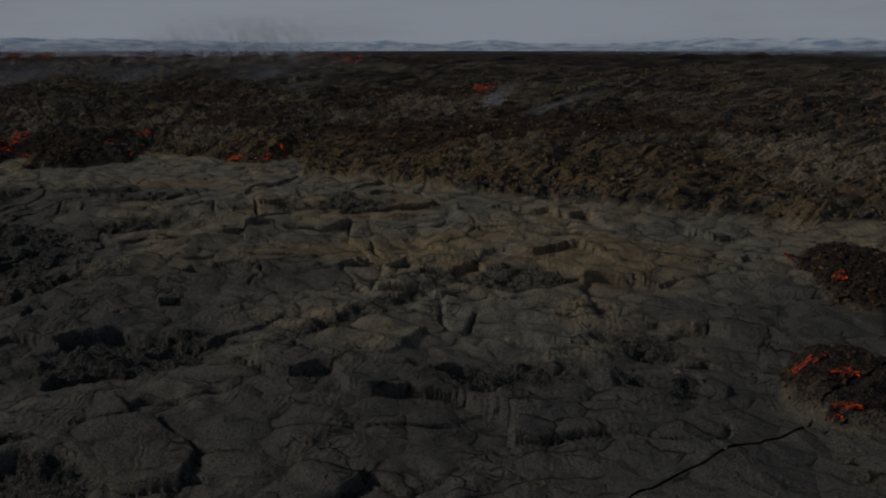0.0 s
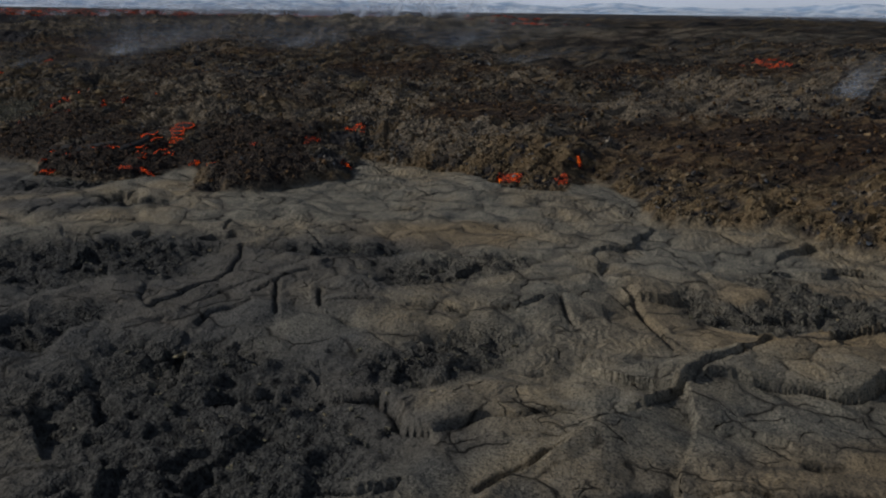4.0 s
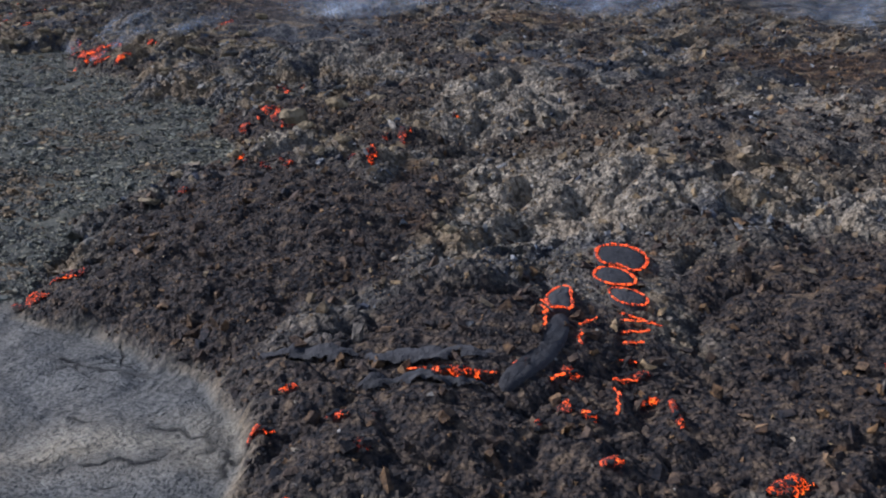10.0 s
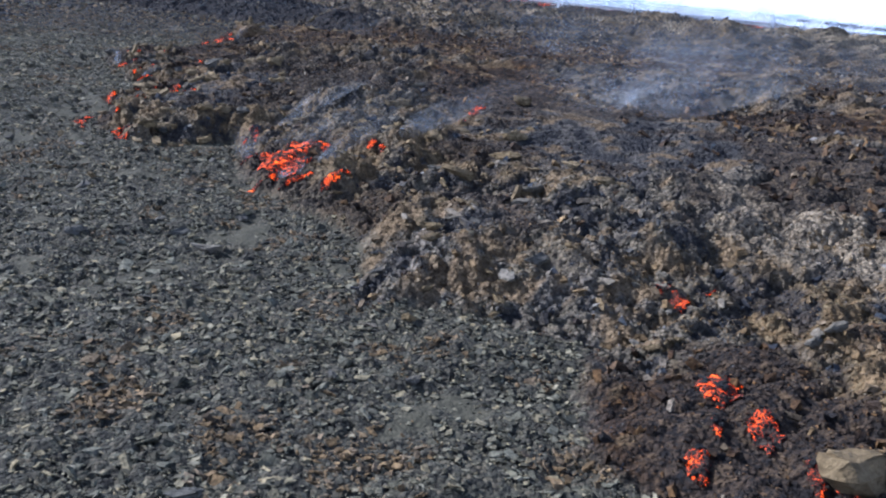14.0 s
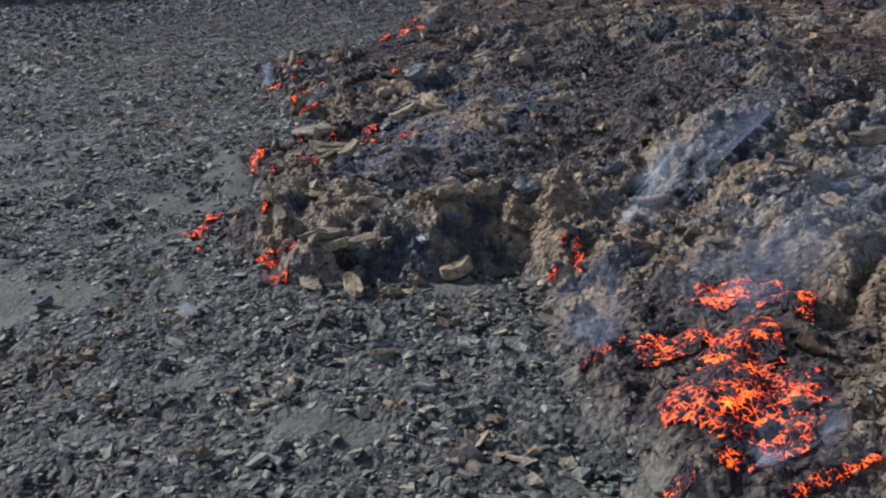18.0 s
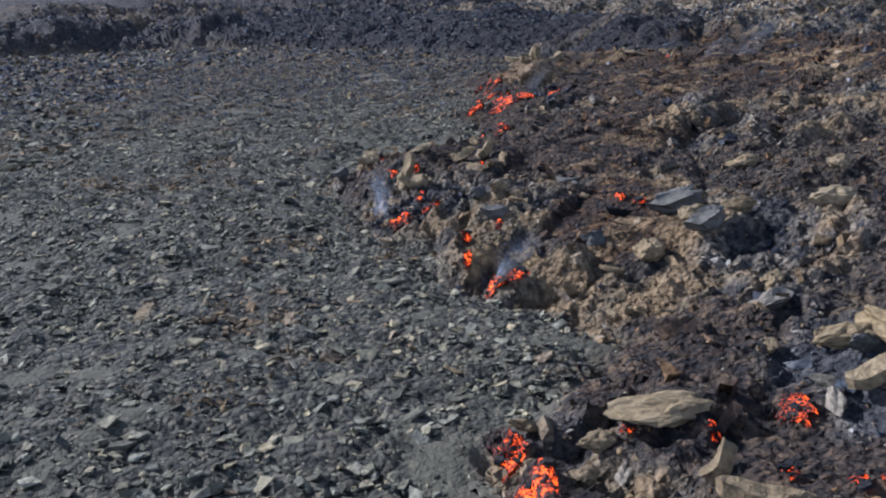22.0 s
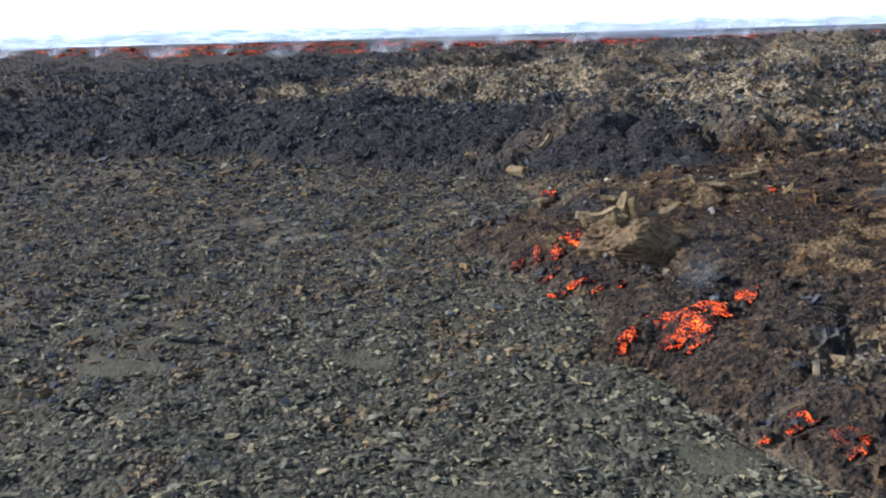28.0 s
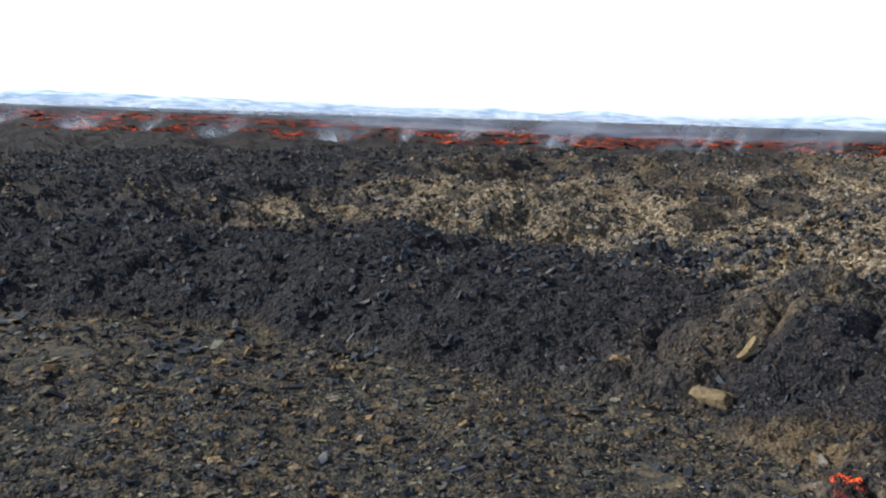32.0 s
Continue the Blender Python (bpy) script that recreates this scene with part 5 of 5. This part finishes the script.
hot([(-78.6, 127.3, 0.37, 0.32, 21), (-65.6, 110.8, 0.23, 0.47, 21), (-69.0, 110.7, 0.19, 0.13, 21), (-69.6, 109.9, 0.27, 0.29, 21), (-73.6, 114.4, 0.31, 0.54, 21), (-71.7, 107.6, 0.25, 0.24, 21),
     (-70.7, 100.6, 0.6, 0.42, 21), (-66.0, 114.8, 0.17, 0.59, 21), (-71.0, 99.2, 0.49, 0.19, 21), (-65.4, 120.0, 0.24, 0.13, 21), (-92.1, 142.8, 0.27, 0.56, 21), (-71.7, 112.1, 0.25, 0.14, 25), (-70.6, 111.3, 0.41, 0.16, 25), (-75.7, 118.6, 0.22, 0.61, 25), (-75.6, 119.7, 0.16, 0.38, 25), (-73.6, 118.5, 0.12, 0.47, 25), (-73.0, 118.3, 0.24, 0.29, 25)])
hot([(-67.0, 112.1, 0.21, 0.18, 25), (-65.9, 115.4, 0.15, 0.23, 25), (-78.0, 126.8, 0.26, 0.39, 25), (-77.3, 127.6, 0.22, 0.18, 25), (-69.5, 111.0, 0.14, 0.1, 25), (-68.2, 111.7, 0.19, 0.12, 25),
     (-66.9, 115.2, 0.22, 0.15, 25), (-92.1, 130.3, 0.38, 0.18, 25), (-92.3, 143.9, 0.37, 0.56, 25), (-93.4, 135.3, 0.24, 0.37, 25), (-105.9, 133.5, 0.5, 0.28, 35), (-95.4, 132.6, 0.76, 0.72, 35),
     (-95.2, 134.2, 0.43, 0.41, 35), (-94.9, 131.0, 0.61, 0.35, 35), (-95.4, 130.0, 0.37, 0.27, 35), (-94.0, 130.1, 0.33, 0.11, 35), (-93.5, 130.5, 0.45, 0.1, 35), (-99.8, 135.4, 0.15, 0.32, 35)])
hot([(-116.7, 145.9, 0.38, 0.32, 35), (-92.7, 135.1, 0.15, 0.46, 35), (-91.8, 130.9, 0.26, 0.13, 35), (-92.1, 141.6, 0.27, 0.23, 35), (-115.2, 149.9, 0.17, 0.35, 35),
     (-94.8, 130.4, 0.24, 0.1, 35), (-94.2, 131.3, 0.3, 0.11, 35), (-109.2, 134.0, 0.31, 0.59, 35), (-109.9, 135.1, 0.28, 0.63, 35), (-105.9, 133.5, 0.4, 0.1, 35), (-105.0, 132.6, 0.39, 0.36, 35),
     (-99.6, 135.4, 0.12, 0.41, 35), (-116.5, 145.6, 0.58, 0.24, 35), (-121.3, 148.6, 0.29, 0.66, 35), (-113.3, 139.9, 0.26, 0.7, 35), (-107.0, 134.2, 0.18, 0.2, 35),
     (-110.1, 138.6, 0.2, 0.26, 35), (-99.9, 135.0, 0.12, 0.1, 35)])
hot([(-108.0, 133.1, 0.13, 0.1, 35), (-109.8, 141.3, 0.28, 0.38, 35), (-97.5, 132.3, 0.45, 0.14, 35), (-115.8, 150.2, 0.18, 0.27, 33), (-112.3, 139.0, 0.31, 0.63, 33),
     (-109.3, 138.2, 0.14, 0.21, 33), (-108.8, 139.9, 0.12, 0.21, 33), (-108.5, 140.0, 0.12, 0.12, 33), (-109.5, 139.9, 0.12, 0.14, 33), (-107.4, 140.1, 0.22, 0.3, 33),
     (-107.6, 139.5, 0.12, 0.15, 33), (-128.1, 166.6, 0.72, 0.91, 33), (-121.7, 150.2, 0.15, 0.34, 33), (-110.6, 140.6, 0.14, 0.14, 33), (-110.8, 138.0, 0.23, 0.3, 33),
     (-111.7, 140.3, 0.12, 0.11, 33), (-132.0, 171.7, 0.41, 0.28, 30), (-125.8, 162.1, 0.35, 0.4, 30)])
hot([(-121.1, 149.8, 0.23, 0.23, 25), (-123.3, 151.2, 0.19, 0.14, 25), (-125.1, 161.1, 0.32, 0.44, 25), (-118.0, 148.1, 0.12, 0.1, 25), (-117.7, 146.1, 0.12, 0.1, 25),
     (-120.3, 148.9, 0.12, 0.3, 25), (-118.6, 147.6, 0.12, 0.14, 25), (-122.8, 151.7, 0.13, 0.19, 19), (-125.5, 153.6, 0.12, 0.1, 19), (-127.0, 156.2, 0.12, 0.54, 19),
     (-126.5, 162.0, 0.15, 0.11, 19), (-129.5, 166.1, 0.19, 0.28, 19), (-120.8, 152.1, 0.12, 0.1, 19), (-131.4, 170.8, 0.79, 0.18, 12), (-132.5, 172.9, 0.17, 0.58, 12),
     (-131.4, 173.8, 0.46, 0.76, 12), (-131.9, 172.8, 0.27, 0.44, 12), (-127.3, 167.2, 0.51, 0.53, 12)])
hot([(-126.4, 168.6, 0.3, 0.3, 12), (-129.3, 166.5, 0.19, 0.35, 12), (-133.5, 182.6, 0.32, 0.57, 12), (-130.3, 170.5, 0.28, 0.14, 12), (-133.2, 173.0, 0.24, 0.18, 12),
     (-124.8, 179.7, 0.18, 0.3, 12), (-129.7, 170.1, 0.16, 0.17, 12), (-133.5, 182.6, 0.45, 0.4, 8)])

# smooth grey skins of the small channel
for k, row in enumerate([(-58.8, 98.1, 1.5, 0.35, 18), (-61.2, 97.7, 1.2, 0.3, 12), (-58.4, 97.0, 1.4, 0.22, 16), (-42.6, 106.8, 0.9, 1.7, -30)]):
    breakout(*row, 500 + k, "lava_skin", "smooth dark grey cooling lava skin in the channel", MAT_CRUST, 0.16, 0.1, "lava skins")


def link_part(name, bm, material, parent, label=""):
    """One mesh under a thing or a part."""
    me = bpy.data.meshes.new(name)
    bm.to_mesh(me)
    bm.free()
    me.materials.append(material)
    ob = new(name, me)
    ob.parent = parent
    return tagged(ob, label) if label else ob


def softened(points, rounds=2):
    """A closed outline with its corners cut."""
    for _ in range(rounds):
        points = [p for a, b in zip(points, points[1:] + points[:1]) for p in (a.lerp(b, 0.25), a.lerp(b, 0.75))]
    return points


def tube(points, radius, seed, closed):
    """A lumpy tube along points."""
    rng = random.Random(seed)
    bm = bmesh.new()
    rings, n = [], len(points)
    for k, p in enumerate(points):
        a, b = (points[k - 1], points[(k + 1) % n]) if closed else (points[max(k - 1, 0)], points[min(k + 1, n - 1)])
        side = (b - a).cross(Vector((0, 0, 1))).normalized()
        r = radius * rng.uniform(0.45, 1.35)
        rings.append([bm.verts.new(p + side * r * math.cos(q) + Vector((0, 0, 0.7 * r * math.sin(q)))) for q in (0.3, 1.5, 2.8, 4.7)])
    for k in range(n if closed else n - 1):
        for q in range(4):
            bm.faces.new((rings[k][q], rings[k][(q + 1) % 4], rings[(k + 1) % n][(q + 1) % 4], rings[(k + 1) % n][q]))
    return bm


def lava_channel(base, plates, seams):
    """A small running channel: grey skins with glowing rims, and glowing seams below them."""
    z0 = float(heights([base[0]], [base[1]])[0])
    origin = Vector((*base, z0))
    thing = tagged(new("lava_channel"), "running lava channel with grey skin plates and glowing orange rims", "lava", "lava channel")
    thing.location = origin

    def laid(line, lift):
        return [Vector((x, y, float(z) + lift)) - origin for (x, y), z in zip(line, heights([p[0] for p in line], [p[1] for p in line]))]

    for k, (line, lift, rim) in enumerate(plates):
        ring = softened(laid(line, lift))
        mid = sum(ring, Vector()) / len(ring)
        bm = bmesh.new()
        rows = []
        for size, up in ((1.0, -0.25), (0.98, 0.0), (0.8, 0.05), (0.55, 0.09), (0.3, 0.10)):
            rows.append([bm.verts.new(mid.lerp(p, size) + Vector((0, 0, up + 0.02 * math.sin(9 * p.x + 7 * p.y + 20 * size)))) for p in ring])
        for low, top in zip(rows, rows[1:]):
            for q in range(len(ring)):
                bm.faces.new((low[q], low[(q + 1) % len(ring)], top[(q + 1) % len(ring)], top[q]))
        bm.faces.new(rows[-1])
        for f in bm.faces:
            f.smooth = True
        plate = link_part("skin_plate", bm, MAT_CRUST, thing, "smooth dark grey lava skin")
        if rim:
            link_part("glowing_rim", tube([p + Vector((0, 0, 0.03)) for p in ring], rim, 900 + k, True), MAT_RIM, plate, "glowing orange rim")
    for k, line in enumerate(seams):
        ends = laid(line, 0.08)
        steps_in = [a.lerp(b, q / 6) for a, b in zip(ends, ends[1:]) for q in range(6)] + [ends[-1]]
        rng = random.Random(950 + k)
        link_part("glowing_seam", tube([p + Vector((rng.uniform(-0.05, 0.05), rng.uniform(-0.05, 0.05), 0)) for p in steps_in], 0.04, 960 + k, False), MAT_RIM, thing, "thin glowing orange seam")


lava_channel((-55.6, 102.0),
             [([(-56.2, 106.2), (-55.3, 106.5), (-54.7, 105.8), (-54.7, 105.0), (-55.0, 104.7), (-55.4, 105.0), (-55.9, 104.9), (-56.2, 105.4)], 0.16, 0.055),
              ([(-55.95, 104.7), (-55.4, 104.85), (-54.95, 104.45), (-54.75, 103.95), (-55.0, 103.75), (-55.5, 103.6), (-56.0, 103.95)], 0.14, 0.048),
              ([(-55.5, 103.4), (-54.95, 103.6), (-54.4, 103.3), (-54.3, 102.8), (-54.7, 102.6), (-55.2, 102.7)], 0.12, 0.038),
              ([(-56.85, 101.9), (-56.7, 103.1), (-56.4, 103.1), (-56.2, 102.1), (-55.95, 101.3), (-56.3, 101.3), (-56.5, 101.0)], 0.14, 0.042),
              ([(-56.4, 101.0), (-56.0, 101.1), (-55.8, 100.2), (-55.9, 99.0), (-56.3, 98.1), (-56.6, 97.5), (-56.9, 97.7), (-56.7, 98.4), (-56.3, 99.2), (-56.3, 100.1)], 0.10, 0.0)],
             [[(-56.85, 101.7), (-56.6, 101.0), (-56.45, 100.3)], [(-54.9, 102.2), (-53.8, 102.4)], [(-54.8, 101.9), (-54.0, 102.1)], [(-54.7, 101.5), (-54.1, 101.7)], [(-54.6, 101.1), (-54.1, 101.2)], [(-54.6, 100.4), (-54.2, 100.2)],
              [(-58.9, 97.5), (-58.0, 97.8), (-57.0, 98.1)], [(-55.7, 100.8), (-55.4, 101.6)], [(-55.6, 100.5), (-55.5, 100.0)], [(-56.7, 98.4), (-56.4, 98.9)], [(-55.6, 98.8), (-55.8, 98.4)], [(-54.6, 99.4), (-54.1, 99.6)],
              [(-54.5, 99.0), (-54.3, 98.6), (-54.25, 98.0)]])


def slab_block(size, bend, seed):
    """A broken, slightly bent plate of crust with worn edges."""
    bm = bmesh.new()
    bmesh.ops.create_cube(bm, size=1.0)
    bmesh.ops.subdivide_edges(bm, edges=bm.edges[:], cuts=5, use_grid_fill=True)
    off = Vector((seed * 3.1, seed * 1.7, 0))
    for v in bm.verts:
        p = v.co.copy()
        v.co = Vector((p.x * size[0] * (1 - 0.25 * abs(p.y)), p.y * size[1] * (1 - 0.35 * abs(2 * p.x) ** 2), p.z * size[2] + bend * (4 * p.x * p.x - 0.5)))
        v.co += 0.22 * size[2] * Vector((noise.noise(v.co * 3 + off), noise.noise(v.co * 3 + off * 2), noise.noise(v.co * 4 - off)))
        v.co += 0.10 * size[2] * Vector((noise.noise(v.co * 11 + off), 0, noise.noise(v.co * 11 - off)))
    return bm


def outcrop(x, y):
    """A mound of tan clinker crowned with upright and leaning plates."""
    z = float(heights([x], [y])[0])
    thing = tagged(new("lava_outcrop"), "tan craggy lava mound crowned with upright cream plates", "lava outcrop")
    thing.location = (x, y, z)
    bm = bmesh.new()
    bmesh.ops.create_icosphere(bm, subdivisions=5, radius=1.0)
    for v in bm.verts:
        p = v.co.copy()
        k = 1 + 0.30 * noise.noise(p * 1.6 + Vector((5, 1, 2))) + 0.16 * abs(noise.noise(p * 4.5)) - 0.10 * abs(noise.noise(p * 10)) + 0.05 * noise.noise(p * 22)
        v.co = Vector((p.x * 1.4 * k, p.y * 1.1 * k, max(p.z, -0.4) * 0.9 * k))
    link_part("mound", bm, MAT_B_MOUND, thing, "tan cracked clinker")
    for k, (dx, dy, dz, size, bend, turn) in enumerate((
            (-1.05, -0.15, 0.98, (1.5, 0.5, 0.28), 0.16, (4, -6, 10)), (-0.1, 0.1, 1.35, (0.9, 0.45, 0.26), 0.0, (10, -72, 30)), (0.25, -0.1, 1.25, (0.8, 0.4, 0.22), 0.0, (0, -100, -20)),
            (1.15, 0.1, 1.05, (1.5, 0.55, 0.26), 0.10, (6, -14, 12)), (0.55, -0.75, 0.55, (0.95, 0.5, 0.3), 0.0, (12, 60, -40)), (-0.25, -0.55, 0.95, (0.7, 0.45, 0.3), 0.05, (20, 10, 60)),
            (0.95, -0.5, 0.35, (0.8, 0.5, 0.3), 0.0, (10, 40, 10)), (-1.45, 0.3, 0.75, (0.6, 0.4, 0.26), 0.0, (0, 70, 40)))):
        bm = slab_block([0.85 * v for v in size], bend, k + 1)
        bm.transform(pose(0.88 * dx, 0.88 * dy, 0.86 * dz, *turn))
        link_part("plate", bm, MAT_B_TAN, thing, "cream broken plate of crust")


outcrop(-129.7, 172.9)

# plates and fingers standing up from the flow front
for k, (x, y, size, turn) in enumerate([(-109.6, 139.2, (1.9, 0.5, 0.34), (0, 6, 12)), (-108.2, 138.6, (1.1, 0.5, 0.3), (8, -30, 60)), (-107.0, 134.4, (1.0, 0.45, 0.34), (0, 8, -20)), (-106.3, 134.0, (0.9, 0.4, 0.3), (0, 14, -35)),
                                        (-110.2, 139.4, (0.9, 0.4, 0.28), (0, -60, 20)), (-108.9, 141.9, (1.5, 0.5, 0.3), (0, -24, 40)), (-107.9, 142.2, (1.2, 0.5, 0.3), (0, 10, 15)), (-121.65, 152.4, (1.0, 0.45, 0.36), (0, -22, 0)), (-121.05, 152.9, (1.1, 0.45, 0.36), (0, -62, 30)),
                                        (-122.8, 151.2, (1.7, 0.5, 0.36), (10, -64, 60)), (-122.3, 150.6, (1.2, 0.5, 0.34), (0, 30, 40)), (-104.4, 133.6, (1.4, 0.5, 0.3), (0, -8, 20)), (-103.3, 133.0, (1.2, 0.5, 0.3), (0, 12, -30)), (-101.9, 134.6, (1.1, 0.5, 0.4), (0, -20, 50)),
                                        (-134.6, 190.4, (1.6, 0.5, 0.3), (0, -52, 20)), (-125.6, 182.0, (1.8, 0.5, 0.26), (0, -5, 8))]):
    me = bpy.data.meshes.new("crust_slab")
    size = [0.62 * v for v in size]
    bm = slab_block(size, 0.05, 30 + k)
    bm.to_mesh(me)
    bm.free()
    me.materials.append(MAT_B_TAN)
    block = tagged(new("crust_slab", me), "cream elongated slab of crust lying on the dark clinker" if abs(turn[1]) < 30 else "cream slab of crust standing up from the dark clinker", "lava slab", "crust slabs on the flow front")
    block.matrix_world = pose(x, y, float(heights([x], [y])[0]) + 0.12 + 0.3 * size[0] * abs(math.sin(radians(turn[1]))), *turn)


# the large fire at the flow front
hot([(-95.0, 131.4, 1.0, 1.0, 35), (-96.2, 134.4, 0.9, 0.5, 35), (-96.4, 132.6, 0.7, 0.35, 20), (-94.6, 131.7, 0.6, 0.5, 60)])


def lava_river():
    """The wide glowing river at the edge of the field."""
    rng = random.Random(8)
    for k in range(160):
        x = rng.uniform(-520, -40)
        back = rng.uniform(0, 1) ** 1.5 * 260
        y = 300 - 0.33 * (x + 159) + back
        a = rng.uniform(5, 22) * (0.8 + back / 150)
        breakout(x, y, a, rng.uniform(0.8, 2.6) * (1 + back / 120), rng.uniform(-24, -4), 600 + k, "lava_river", "distant red streak of the wide lava river", MAT_FAR_LAVA, 0.5, 0.8, "lava river streaks")


lava_river()


# ---------------------------------------------------------------- smoke
def smoke(x, y, wide, high, drift, body, seed, veils=3, label="thin bluish smoke rising from hot lava", face=None):
    """Wavy veils of thin smoke, drifting as they rise."""
    rng = np.random.default_rng(seed)
    z0 = float(heights([x], [y])[0])
    verts, faces, weights, count = [], [], [], 0
    nu, nv = 12, 16
    for k in range(veils):
        a = rng.uniform(-0.6, 0.6) + 1.1 * (k - (veils - 1) / 2)
        a = a if face is None else face
        U, V = np.meshgrid(np.linspace(-1, 1, nu), np.linspace(0, 1, nv), indexing="ij")
        spread = wide * (0.18 + 0.9 * V)
        wave = min(0.25 * wide, 8) * np.sin(2.2 * U + 4 * V + rng.uniform(0, 6))
        px = x + drift[0] * V ** 1.3 + U * spread * math.cos(a) - wave * math.sin(a) + rng.uniform(-0.2, 0.2) * wide
        py = y + drift[1] * V ** 1.3 + U * spread * math.sin(a) + wave * math.cos(a) + rng.uniform(-0.2, 0.2) * wide
        pz = z0 + 0.05 + high * V + 0 * U
        w = body * (1 - U * U) ** 1.4 * smooth(V, 0, 0.12) * (1 - V) ** 1.2
        verts.append(np.stack([px, py, pz], -1).reshape(-1, 3))
        faces.append(grid_faces(nu, nv) + count)
        weights.append(w.ravel())
        count += nu * nv
    me = mesh_from("smoke", np.concatenate(verts), np.concatenate(faces), 4)
    me.attributes.new("w_body", "FLOAT", "POINT").data.foreach_set("value", np.concatenate(weights).astype(np.float32))
    me.polygons.foreach_set("use_smooth", np.ones(len(me.polygons), bool))
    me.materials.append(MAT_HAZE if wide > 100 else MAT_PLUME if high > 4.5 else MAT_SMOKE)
    tagged(new("smoke", me), label, "smoke", "smoke plumes", "stuff")


for k, row in enumerate([(-97.8, 132.4, 1.2, 1.5, (-0.3, 0.9), 0.26), (-94.4, 130.4, 1.0, 0.9, (0.5, 0.6), 0.3), (-92.9, 131.0, 1.2, 2.2, (2.2, 2.4), 0.2), (-92.4, 136.5, 2.2, 2.2, (3.0, 3.0), 0.15), (-99.1, 136.7, 1.6, 2.6, (1.5, 6.0), 0.3), (-1.7, 123.8, 4.5, 4.2, (5, 3), 0.4), (3.5, 120.5, 5.0, 3.4, (12, 3), 0.4), (-122.1, 149.1, 0.8, 1.2, (-0.5, 0.5), 0.45), (-128.0, 168.6, 1.4, 1.8, (1.0, 1.6), 0.07), (-116.7, 146.0, 0.7, 0.9, (0.4, 0.7), 0.26), (-36.2, 150.6, 9.0, 2.6, (14, 2), 0.18), (-120.8, 176.6, 3.0, 2.2, (3, 3), 0.1)]):
    smoke(*row, 700 + k)
for k, (x, y, w, h) in enumerate([(-300, 352, 8, 7), (-262, 340, 7, 6), (-240, 330, 8, 6), (-205, 320, 6, 5), (-184, 312, 7, 7), (-160, 304, 5, 5), (-146, 300, 6, 6), (-128, 294, 6, 7), (-110, 290, 8, 9), (-98, 284, 9, 10), (-84, 280, 10, 11), (-70, 278, 10, 10),
                                  (-280, 348, 4, 5), (-222, 326, 3.5, 5), (-170, 309, 3, 5), (-119, 291, 3.5, 6), (-91, 283, 4, 7), (-60, 274, 6, 8)]):
    smoke(x, y, 1.7 * w, 1.3 * h, (7, 3), 0.85, 740 + k, 1, "bluish white smoke over the distant lava river", 0.2)
smoke(-96.5, 133.5, 3.0, 3.6, (5.5, 7.5), 0.15, 770, 2)
smoke(-94.0, 141.0, 3.5, 3.0, (7.0, 6.0), 0.11, 771, 2)
for k, (x, y, w, h) in enumerate([(-86, 150, 16, 5.0), (-70, 165, 24, 5.5), (-45, 170, 30, 6.0), (-95, 172, 26, 5.0)]):
    smoke(x, y, w, h, (12, 8), 0.26, 775 + 10 * k, 2, "thin blue haze of smoke drifting low over the lava", 0.55)
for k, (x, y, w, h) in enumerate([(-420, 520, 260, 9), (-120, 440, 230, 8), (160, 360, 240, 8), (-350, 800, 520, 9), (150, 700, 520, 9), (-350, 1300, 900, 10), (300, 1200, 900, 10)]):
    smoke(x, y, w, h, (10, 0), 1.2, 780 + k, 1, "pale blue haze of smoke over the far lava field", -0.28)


# ---------------------------------------------------------------- far mountains
def mountains():
    """Low snowy ranges on the horizon."""
    n, rows = 400, 9
    a = np.linspace(radians(-62), radians(62), n)
    X, Y, Z = [], [], []
    for k in range(rows):
        dist = 3900 + 60 * k
        px, py = np.sin(a) * dist - 70, np.cos(a) * dist + 80
        crest = 34 + 40 * np.maximum(0, fbm(px, py, 900, 811, 2) + 0.25) + 22 * fbm(px, py, 260, 821, 4)
        crest = np.maximum(crest, 6) * math.sin(math.pi * min(1.0, (k + 0.02) / 6) / 2)
        X.append(px), Y.append(py), Z.append(8 + crest + 5 * fbm(px, py, 90, 831, 3) * (k / rows))
    me = mesh_from("mountains", np.stack([np.array(X), np.array(Y), np.array(Z)], -1).reshape(-1, 3), grid_faces(rows, n), 4)
    me.polygons.foreach_set("use_smooth", np.ones(len(me.polygons), bool))
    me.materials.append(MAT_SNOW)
    tagged(new("mountains", me), "low snow-covered mountain range on the horizon", "mountains", kind="structure")


mountains()
